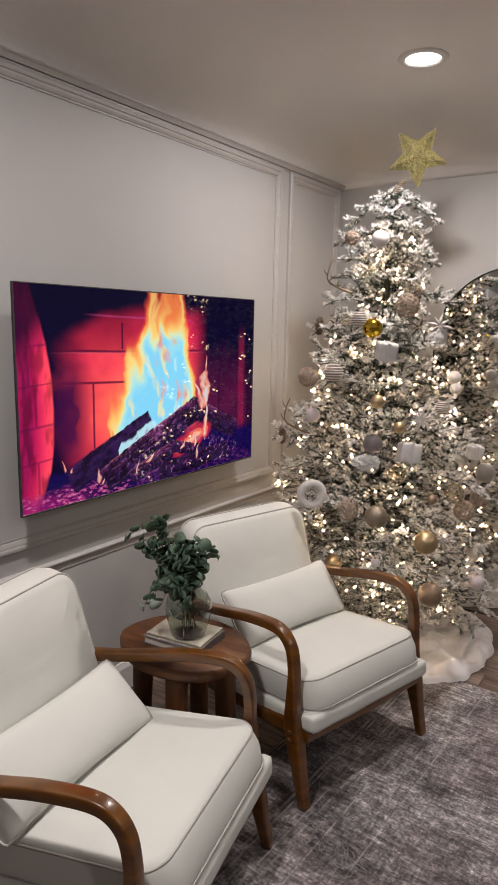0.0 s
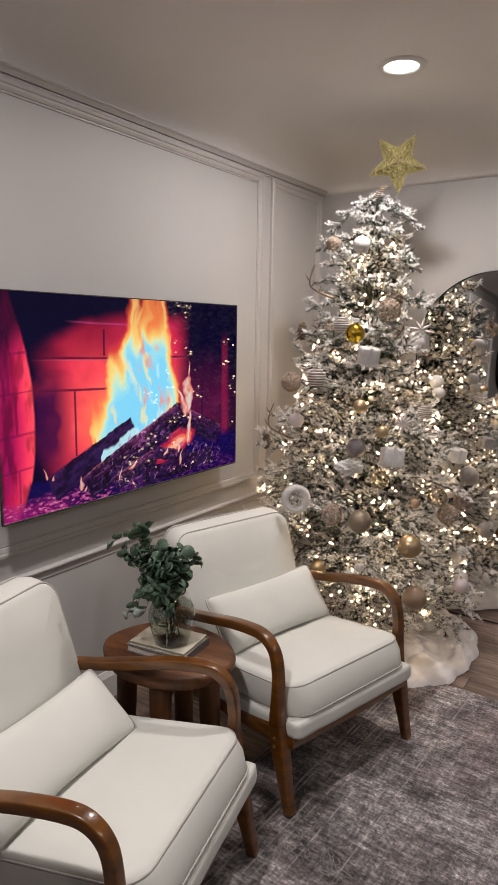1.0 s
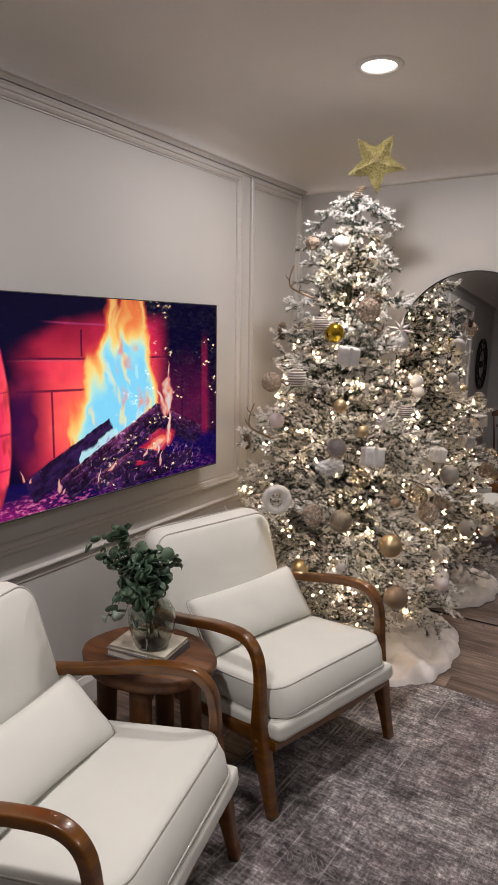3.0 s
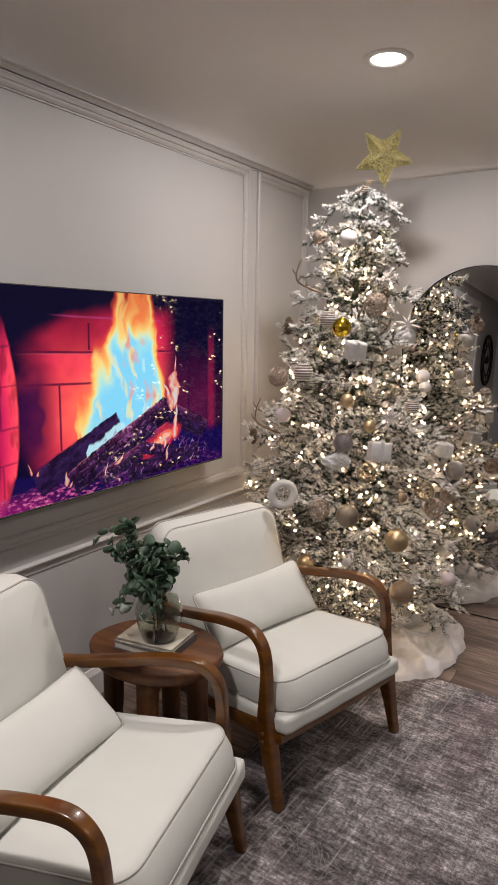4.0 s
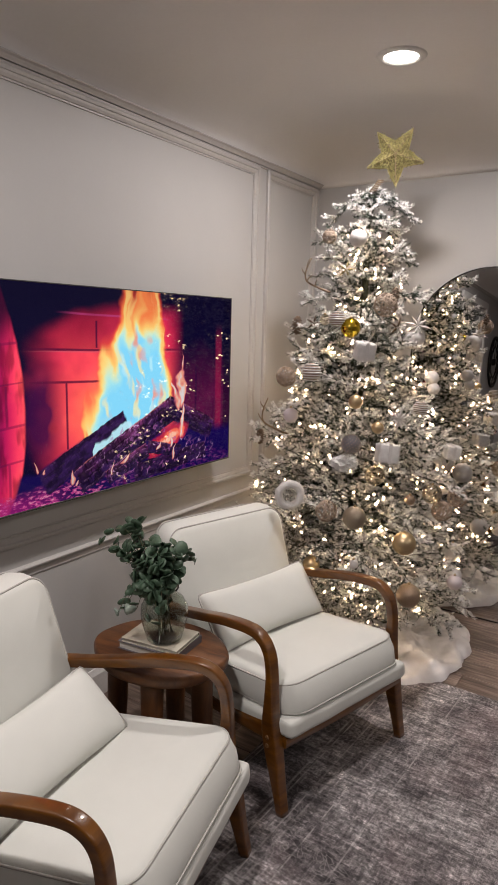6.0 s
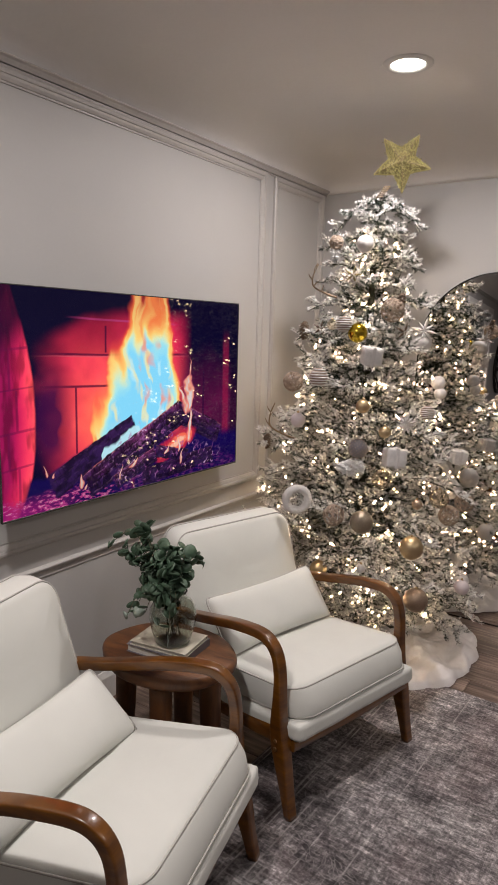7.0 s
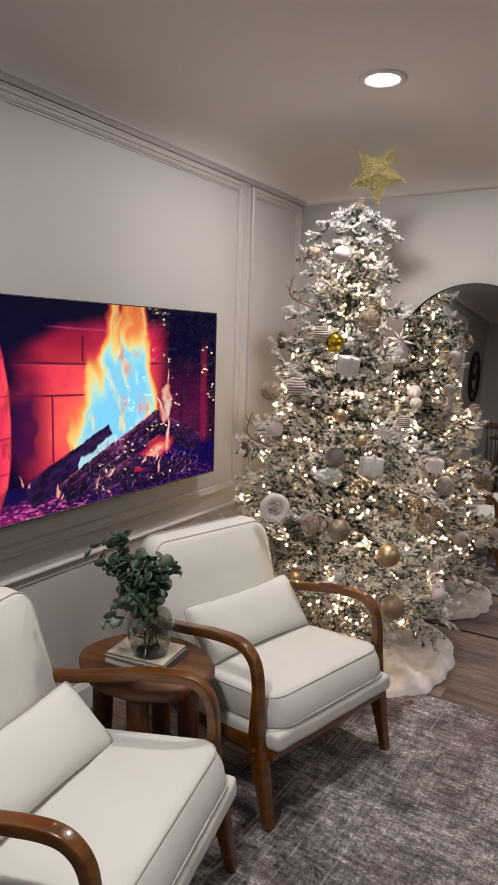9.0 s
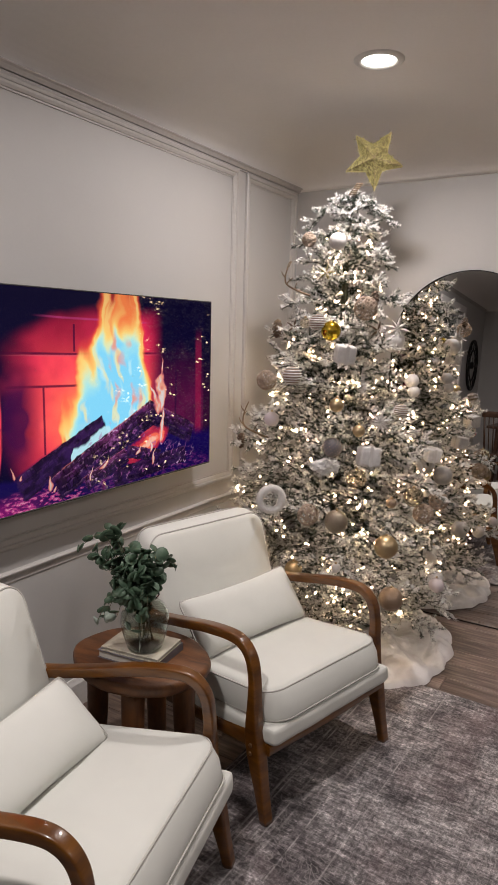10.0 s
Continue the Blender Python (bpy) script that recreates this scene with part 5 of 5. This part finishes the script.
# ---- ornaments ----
CAMERA_TURN = 23.0  # turn of ornaments that show their face to the camera
GROUP = "ornaments on the christmas tree"


def hang(r, t):
    part("cap", lathe([(0, r + 0.006), (0.0045, r + 0.006), (0.0055, r - 0.002), (0.0, r - 0.003)], 10), ORN_GOLD, t, "small gold cap", True)


def bauble(p, r, mat, label):
    t = thing("bauble", label, "ornament", Matrix.Translation(p), GROUP)
    bm = bmesh.new()
    bmesh.ops.create_uvsphere(bm, u_segments=28, v_segments=18, radius=r)
    part("ball", bm, mat, t, smooth=True)
    hang(r, t)


def twine_ball(p, r, seed):
    t = thing("twine_ball", "open ball of wound twine hung as an ornament", "ornament", Matrix.Translation(p), GROUP)
    rng = random.Random(seed)
    for k in range(20):
        bm = bmesh.new()
        n = Vector((rng.gauss(0, 1), rng.gauss(0, 1), rng.gauss(0, 1))).normalized()
        x = n.orthogonal().normalized()
        y = n.cross(x)
        off = rng.uniform(-0.45, 0.45)
        q = math.sqrt(1 - off * off)
        sweep([(n * off + (x * math.cos(2 * math.pi * i / 22) + y * math.sin(2 * math.pi * i / 22)) * q) * r * rng.uniform(0.98, 1.0) for i in range(22)], 0.0040, 0.0040, n, 5, 2, True, bm)
        part("strand", bm, TWINE, t, smooth=True)


def striped_ball(p, r):
    t = thing("striped_bauble", "white bauble ringed with beaded stripes", "ornament", Matrix.Translation(p), GROUP)
    bm = bmesh.new()
    bmesh.ops.create_uvsphere(bm, u_segments=24, v_segments=16, radius=r * 0.93)
    part("ball", bm, TWINE, t, smooth=True)
    for k in range(7):
        z = r * (-0.78 + 0.26 * k)
        q = math.sqrt(max(r * r - z * z, 1e-6))
        part("stripe", sweep([Vector((q * math.cos(2 * math.pi * i / 28), q * math.sin(2 * math.pi * i / 28), z)) for i in range(28)], r * 0.13, r * 0.13, (0, 0, 1), 6, 2, True), ORN_WHITE, t, smooth=True)


def gift_box(p, s, tilt):
    m = pose(*p, tilt, 5, CAMERA_TURN + 14)
    t = thing("gift_ornament", "small white fabric gift box hung as an ornament", "ornament", m, GROUP)
    part("carton", soft_box(2 * s, 2 * s, 1.9 * s, s * 0.18, 6), WHITE_WOOL, t, smooth=True)
    bm = bmesh.new()
    box(-s * 0.16, s * 0.16, -s * 1.03, s * 1.03, -s * 0.98, s * 0.99, 0.001, 1, bm)
    part("ribbon", bm, ORN_WHITE, t, "white ribbon band")
    part("knot", soft_box(s * 0.5, s * 0.34, s * 0.2, s * 0.08, 4), ORN_WHITE, t, smooth=True, at=pose(0, 0, s * 1.0))


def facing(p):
    return pose(*p, 0, 0, CAMERA_TURN)


def star_flake(p, r, spikes, depth, label, mat=None):
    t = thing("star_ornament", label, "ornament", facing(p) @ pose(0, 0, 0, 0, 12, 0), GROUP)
    for k in range(spikes):
        a = 2 * math.pi * k / spikes
        l = r * (1.0 if k % 2 == 0 or spikes % 2 else 0.74)
        bm = bmesh.new()
        d, s = Vector((math.sin(a), 0, math.cos(a))), Vector((math.cos(a), 0, -math.sin(a)))
        q = [bm.verts.new(v) for v in (Vector((0, 0, 0)), d * l * 0.36 + s * r * 0.12, d * l, d * l * 0.36 - s * r * 0.12, d * l * 0.30 - Vector((0, depth, 0)), d * l * 0.30 + Vector((0, depth, 0)))]
        for f in ((0, 1, 4), (1, 2, 4), (2, 3, 4), (3, 0, 4), (1, 0, 5), (2, 1, 5), (3, 2, 5), (0, 3, 5)):
            bm.faces.new([q[i] for i in f])
        bmesh.ops.recalc_face_normals(bm, faces=bm.faces)
        part("spike", bm, mat or ORN_WHITE, t)


def wool_ring(p, R, r):
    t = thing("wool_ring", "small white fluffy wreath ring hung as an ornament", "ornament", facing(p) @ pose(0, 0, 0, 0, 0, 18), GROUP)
    bm = sweep([Vector((R * math.sin(2 * math.pi * k / 48), 0, R * math.cos(2 * math.pi * k / 48))) for k in range(48)], 2 * r, 2 * r, (0, 1, 0), 18, 2, True)
    for v in bm.verts:
        v.co += Vector(noise.noise_vector(v.co * 160)) * 0.0016
    part("ring", bm, WHITE_WOOL, t, smooth=True)


def flock_tuft(p, r):
    """A loose clump of flocked fibres round a small core."""
    rng = random.Random(17)
    bm = bmesh.new()
    bmesh.ops.create_icosphere(bm, subdivisions=3, radius=1.0)
    for v in bm.verts:
        k = 0.72 + 0.30 * noise.noise(v.co * 2.6) + 0.25 * noise.noise(v.co * 7)
        v.co = Vector((v.co.x * r * 1.2 * k, v.co.y * r * k, v.co.z * r * 0.72 * k))
    for k in range(900):
        d = Vector((rng.gauss(0, 1), rng.gauss(0, 1), rng.gauss(0, 1))).normalized()
        q = Vector((d.x * r * 1.05, d.y * r * 0.85, d.z * r * 0.62)) * rng.uniform(0.65, 1.0)
        w = d.cross(Vector((rng.gauss(0, 1), rng.gauss(0, 1), rng.gauss(0, 1)))).normalized() * rng.uniform(0.0010, 0.0022)
        tip = q + (d + Vector((rng.uniform(-0.7, 0.7), rng.uniform(-0.7, 0.7), rng.uniform(-0.5, 0.7)))).normalized() * rng.uniform(0.010, 0.020)
        bm.faces.new([bm.verts.new(c) for c in (q - w, q.lerp(tip, 0.5) + w * 0.4, tip, q + w)])
    tagged(part("flock_tuft", bm, FLOCK, None, "", False, facing(p)), "fluffy white tuft nestled in the branches", "ornament", GROUP)


def pine_cone(p, r):
    t = thing("pine_cone", "brown pine cone with frosted scales", "ornament", Matrix.Translation(p) @ pose(0, 0, 0, 8, 6, 0), GROUP)
    bm = bmesh.new()
    for k in range(46):
        f = k / 46
        a = k * 2.39996
        z = r * (1.15 - 2.3 * f)
        q = r * 0.72 * math.sin(math.pi * (0.12 + 0.80 * f)) ** 0.8
        m = pose(q * 0.7 * math.cos(a), q * 0.7 * math.sin(a), z, 0, 25, math.degrees(a)) @ Matrix.Diagonal((r * 0.34, r * 0.26, r * 0.06, 1))
        bmesh.ops.create_icosphere(bm, subdivisions=1, radius=1.0, matrix=m)
    part("scales", bm, CONE, t)


def antler_pick(p, h, seed, lean):
    """A bare curling twig stuck into the tree."""
    rng = random.Random(seed)
    t = thing("twig_pick", "bare curling bronze twig stuck into the tree", "twig", Matrix.Translation(p), GROUP)
    left = Vector((-0.92, -0.38, 0))
    main = [Vector((0, 0, -h)) - left * h * 0.9, Vector((0, 0, -h * 0.75)) - left * 0.2 * h, left * h * 0.55 + Vector((0, 0, -h * 0.35)), left * h * 0.62 + Vector((0, 0, h * 0.25)), left * h * lean + Vector((0, 0, h))]
    run = spline(main, 7)
    part("twig", sweep(run, lambda f: 0.011 - 0.006 * f, lambda f: 0.011 - 0.006 * f, None, 7, 2), TWIG, t, smooth=True)
    for i in (9, 14, 19, 23):
        d = (left * rng.uniform(-0.9, 0.9) + Vector((rng.uniform(-0.3, 0.3), rng.uniform(-0.3, 0.3), 0.9))).normalized()
        l = h * rng.uniform(0.35, 0.6)
        part("twig", sweep(spline([run[i], run[i] + d * l * 0.5 + left * 0.1 * l, run[i] + d * l], 4), lambda f: 0.007 - 0.003 * f, lambda f: 0.007 - 0.003 * f, None, 6, 2), TWIG, t, smooth=True)


# Ornament places lie on camera rays, many pushed forward to fit its view.
WHITE_L, GLASS_L = "matte white bauble with fine texture", "clear champagne glass bauble"
for p, r, mat, label in (
    ((0.664, 2.407, 1.914), 0.037, ORN_WHITE, WHITE_L), ((0.69, 2.321, 1.537), 0.042, ORN_YELLOW, "shiny yellow-gold bauble on a branch"), ((0.835, 2.7, 1.5), 0.052, ORN_WHITE, WHITE_L),
    ((0.784, 2.201, 1.241), 0.029, ORN_GOLD, "small matte gold bauble on a branch"), ((0.878, 2.22, 1.141), 0.025, ORN_GOLD, "small matte gold bauble on a branch"), ((0.473, 2.22, 1.153), 0.033, ORN_LILAC, "pale blush bauble on a branch"),
    ((0.851, 2.099, 0.786), 0.047, ORN_GLITTER, "champagne glitter bauble on a branch"), ((1.021, 2.222, 0.68), 0.048, ORN_GOLD, "large matte gold bauble on a branch"), ((0.587, 2.258, 0.480), 0.039, ORN_GOLD, "matte gold bauble low on the tree"),
    ((1.033, 2.289, 0.435), 0.051, ORN_BRONZE, "large bronze glitter bauble low on the tree"), ((0.841, 2.14, 0.575), 0.020, ORN_WHITE, "small white bauble on a branch"), ((0.987, 2.239, 0.404), 0.020, ORN_WHITE, "small white bauble on a branch"),
    ((0.883, 2.9, 1.255), 0.030, ORN_WHITE, WHITE_L),
    ((0.869, 2.905, 1.306), 0.035, ORN_WHITE, WHITE_L), ((0.925, 3.04, 0.756), 0.056, ORN_WHITE, WHITE_L), ((0.873, 3.09, 0.678), 0.042, ORN_WHITE, WHITE_L),
    ((1.029, 2.94, 0.439), 0.050, ORN_WHITE, WHITE_L), ((1.1, 2.734, 0.398), 0.036, ORN_WHITE, WHITE_L),
    ((0.987, 2.355, 0.828), 0.022, ORN_BRONZE, "small bronze glitter bauble on a branch"), ((1.150, 2.555, 0.434), 0.034, ORN_LILAC, "pale blush bauble low on the tree"),
    ((0.587, 2.283, 1.568), 0.023, BAUBLE_GLASS, GLASS_L), ((0.898, 2.171, 0.955), 0.041, BAUBLE_GLASS, GLASS_L), ((1.042, 2.479, 0.837), 0.043, BAUBLE_GLASS, GLASS_L),
):
    bauble(p, r, mat, label)
for k, (p, r) in enumerate((((0.525, 2.413, 1.928), 0.030), ((0.829, 2.349, 1.633), 0.048), ((0.415, 2.268, 1.316), 0.044), ((0.74, 2.067, 0.802), 0.043), ((1.072, 2.544, 0.752), 0.044), ((1.078, 2.758, 0.767), 0.045))):
    twine_ball(p, r, 30 + k)
for p, r in (((0.638, 2.295, 1.572), 0.036), ((0.561, 2.23, 1.346), 0.042), ((0.953, 2.514, 1.2), 0.033)):
    striped_ball(p, r)
gift_box((0.767, 2.302, 1.442), 0.040, 6)
gift_box((0.914, 2.251, 1.034), 0.042, -8)
gift_box((0.985, 2.95, 0.945), 0.036, 4)
star_flake((0.859, 2.669, 1.556), 0.066, 8, 0.018, "white eight-pointed porcelain star ornament")
star_flake((0.928, 2.325, 1.169), 0.058, 12, 0.006, "white twelve-pointed snowflake ornament on a branch")
star_flake((0.431, 2.479, 1.554), 0.042, 5, 0.014, "dark wooden five-pointed star ornament", CONE)
star_flake((0.815, 2.545, 1.545), 0.045, 5, 0.014, "dark wooden five-pointed star ornament", CONE)
wool_ring((0.55, 2.100, 0.83), 0.0475, 0.0168)
wool_ring((0.845, 3.085, 0.829), 0.044, 0.017)
flock_tuft((0.746, 2.205, 0.976), 0.060)
pine_cone((0.389, 2.397, 1.542), 0.034)
pine_cone((0.842, 2.411, 1.673), 0.028)
pine_cone((0.258, 2.316, 1.022), 0.030)
antler_pick((0.296, 2.37, 1.117), 0.085, 3, 0.35)
antler_pick((0.446, 2.453, 1.768), 0.075, 4, 0.30)


def studded_ball(p, r):
    t = thing("studded_bauble", "dark bauble studded all over with pale beads", "ornament", Matrix.Translation(p), GROUP)
    bm = bmesh.new()
    bmesh.ops.create_uvsphere(bm, u_segments=24, v_segments=16, radius=r)
    part("ball", bm, COVER_GREY, t, smooth=True)
    bm = bmesh.new()
    for k in range(150):
        z = 1 - 2 * (k + 0.5) / 150
        q, a = math.sqrt(1 - z * z), k * 2.39996
        bmesh.ops.create_icosphere(bm, subdivisions=1, radius=r * 0.062, matrix=Matrix.Translation(Vector((q * math.cos(a), q * math.sin(a), z)) * r))
    part("beads", bm, TWINE, t, "pale raised beads")


def feather_drop(p, h):
    """A hanging white feather: a thin quill with soft barbs on both sides."""
    rng = random.Random(6)
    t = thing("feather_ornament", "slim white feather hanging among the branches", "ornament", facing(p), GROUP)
    run = spline([(0.004, 0, h / 2), (-0.003, 0, h * 0.1), (0.003, 0, -h * 0.25), (0, 0, -h / 2)], 8)
    part("quill", sweep(run, 0.002, 0.002, None, 5, 2), ORN_WHITE, t, smooth=True)
    bm = bmesh.new()
    for k in range(130):
        f = rng.random()
        q = run[int(f * (len(run) - 1))]
        l = h * 0.17 * math.sin(math.pi * (0.08 + 0.86 * f)) * rng.uniform(0.7, 1.15)
        d = Vector((rng.choice((1, -1)), rng.uniform(-0.5, 0.5), -0.9)).normalized()
        w = Vector((0, 0, 0.0016))
        bm.faces.new([bm.verts.new(c) for c in (q - w, q + d * l * 0.6 - w, q + d * l, q + d * l * 0.5 + w, q + w)])
    part("barbs", bm, WHITE_WOOL, t)


studded_ball((0.738, 2.283, 1.048), 0.042)
feather_drop((0.815, 2.395, 1.331), 0.125)
star_flake((0.588, 2.465, 1.791), 0.045, 5, 0.016, "gold glitter five-pointed star ornament in the branches", STAR_GOLD)


# ---- the dining end, seen in the mirror ----
def wall_clock():
    t = thing("wall_clock", "large round dark iron wheel-shaped wall clock", "clock", pose(0, -2.40, 1.53, 90, 0, 90))
    R = 0.325
    part("outer_ring", sweep([Vector((R * math.cos(2 * math.pi * k / 48), R * math.sin(2 * math.pi * k / 48), 0.022)) for k in range(48)], 0.03, 0.04, (0, 0, 1), 8, 3, True), IRON, t, smooth=True)
    part("inner_ring", sweep([Vector((R * 0.62 * math.cos(2 * math.pi * k / 40), R * 0.62 * math.sin(2 * math.pi * k / 40), 0.022)) for k in range(40)], 0.018, 0.02, (0, 0, 1), 8, 3, True), IRON, t, smooth=True)
    part("hub", lathe([(0, 0.0), (0.045, 0.0), (0.045, 0.03), (0.03, 0.04), (0, 0.042)], 20), IRON, t)
    for k in range(12):
        a = math.pi * k / 6
        d = Vector((math.cos(a), math.sin(a), 0))
        part("spoke", sweep([d * 0.2 + Vector((0, 0, 0.022)), d * R + Vector((0, 0, 0.022))], 0.012, 0.030, (0, 0, 1), 6, 4), IRON, t)
    for a, l in ((2.2, 0.16), (0.7, 0.24)):
        d = Vector((math.cos(a), math.sin(a), 0))
        part("clock_hand_bar", sweep([Vector((0, 0, 0.036)), d * l + Vector((0, 0, 0.036))], 0.006, 0.012, (0, 0, 1), 6, 4), IRON, t)


wall_clock()


def window():
    y0, y1, z0, z1 = WIN
    t = tagged(new("window_1"), "white-framed window, dark with the night outside", "window", kind="structure")
    bm = bmesh.new()
    for a in ((y0 - 0.075, y0, z0 - 0.02, z1 + 0.075), (y1, y1 + 0.075, z0 - 0.02, z1 + 0.075), (y0, y1, z1, z1 + 0.075)):
        box(0.0, 0.022, *a, 0.004, bm=bm)
    part("casing", bm, WHITE_TRIM, t, "white painted casing")
    part("window_sill", box(-0.12, 0.06, y0 - 0.1, y1 + 0.1, z0 - 0.055, z0 - 0.021, 0.005), WHITE_TRIM, t)
    bm = bmesh.new()
    ym = (z0 + z1) / 2
    for a in ((y0, y0 + 0.04, z0, z1), (y1 - 0.04, y1, z0, z1), (y0 + 0.04, y1 - 0.04, z1 - 0.04, z1), (y0 + 0.04, y1 - 0.04, z0, z0 + 0.05), (y0 + 0.04, y1 - 0.04, ym - 0.02, ym + 0.02)):
        box(-0.08, -0.045, *a, 0.003, bm=bm)
    part("window_frame", bm, WHITE_TRIM, t)
    pane = glass_material("window_glass", (0.9, 0.92, 0.92), 0.0)
    for a in ((z0 + 0.05, ym - 0.02), (ym + 0.02, z1 - 0.04)):
        part("pane", box(-0.066, -0.060, y0 + 0.04, y1 - 0.04, *a), pane, t)


window()


def framed_picture():
    t = thing("framed_picture", "faded landscape print in a wide dark wooden frame", "picture", pose(0.690, Y0, 1.575))
    w, h = 0.32, 0.245
    bm = bmesh.new()
    for a in ((-w, w, h - 0.05, h), (-w, w, -h, -h + 0.05), (-w, -w + 0.05, -h + 0.05, h - 0.05), (w - 0.05, w, -h + 0.05, h - 0.05)):
        box(a[0], a[1], 0.0, 0.028, a[2], a[3], 0.006, bm=bm)
    part("frame", bm, DARK_WOOD, t)
    part("mat", box(-w + 0.05, w - 0.05, 0.004, 0.010, -h + 0.05, h - 0.05), MAT_BOARD, t, "off-white mat board")
    part("print", box(-w + 0.12, w - 0.12, 0.010, 0.012, -h + 0.11, h - 0.11), PRINT, t, "faded grey landscape")


framed_picture()


def dining_table():
    t = thing("dining_table", "dark wooden dining table at the far wall", "table", pose(1.22, -2.25, 0))
    part("tabletop", box(-0.85, 0.85, -0.40, 0.40, 0.735, 0.768, 0.008), DARK_WOOD, t)
    part("apron", box(-0.75, 0.75, -0.31, 0.31, 0.66, 0.735), DARK_WOOD, t)
    for sx in (1, -1):
        for sy in (1, -1):
            part("leg", sweep([Vector((sx * 0.74, sy * 0.30, 0)), Vector((sx * 0.72, sy * 0.29, 0.70))], lambda f: 0.04 + 0.025 * f, lambda f: 0.04 + 0.025 * f, None, 10, 3), DARK_WOOD, t)


dining_table()


def spindle_chair(m):
    t = thing("spindle_chair", "dark wooden spindle-back dining chair at the table", "chair", m, "spindle chairs round the dining table")
    part("seat", soft_box(0.44, 0.42, 0.035, 0.014, 6), DARK_WOOD, t, smooth=True, at=pose(0, 0, 0.44))
    for sx in (1, -1):
        for sy in (1, -1):
            part("leg", sweep([Vector((sx * 0.21, sy * 0.20, 0)), Vector((sx * 0.16, sy * 0.15, 0.43))], lambda f: 0.026 + 0.010 * f, lambda f: 0.026 + 0.010 * f, None, 10, 2), DARK_WOOD, t, smooth=True)
    for k in range(9):
        x = -0.19 + 0.0475 * k
        part("spindle", sweep([Vector((x, -0.18, 0.45)), Vector((x * 1.12, -0.25, 0.90))], 0.013 if 0 < k < 8 else 0.024, 0.013 if 0 < k < 8 else 0.024, None, 8, 2), DARK_WOOD, t, smooth=True)
    part("crest_rail", sweep(spline([(-0.24, -0.245, 0.93), (0, -0.275, 0.935), (0.24, -0.245, 0.93)], 6), 0.022, 0.075, (0, 1, 0), 10, 3.5), DARK_WOOD, t, smooth=True)
    return t


first = spindle_chair(pose(0.62, -1.66, 0, 0, 0, 180))
copy_thing(first, pose(1.22, -1.64, 0, 0, 0, 176))

# ---- floor planks ----
rnd = random.Random(21)
PW, PL = 0.145, 1.22
plank_meshes = {}


def plank_mesh(l, w):
    key = (round(l, 3), round(w, 3))
    if key not in plank_meshes:
        bm = box(0, l - 0.0016, 0, w - 0.0016, -0.011, 0.0, 0.0015, 1)
        me = bpy.data.meshes.new("plank")
        bm.to_mesh(me)
        bm.free()
        me.materials.append(PLANK)
        plank_meshes[key] = me
    return plank_meshes[key]


row, y = 0, Y1
while y > Y0 + 0.01:
    w = min(PW, y - Y0)
    x = -[0.0, 0.61, 0.25, 0.86, 0.43][row % 5]
    while x < X1:
        a, b = max(x, 0), min(x + PL, X1)
        if b - a > 0.02:
            ob = new("plank", plank_mesh(b - a, w))
            ob.matrix_basis = Matrix.Translation((a, y - w, -0.001))
            ob.parent = floor
        x += PL
    y -= w
    row += 1
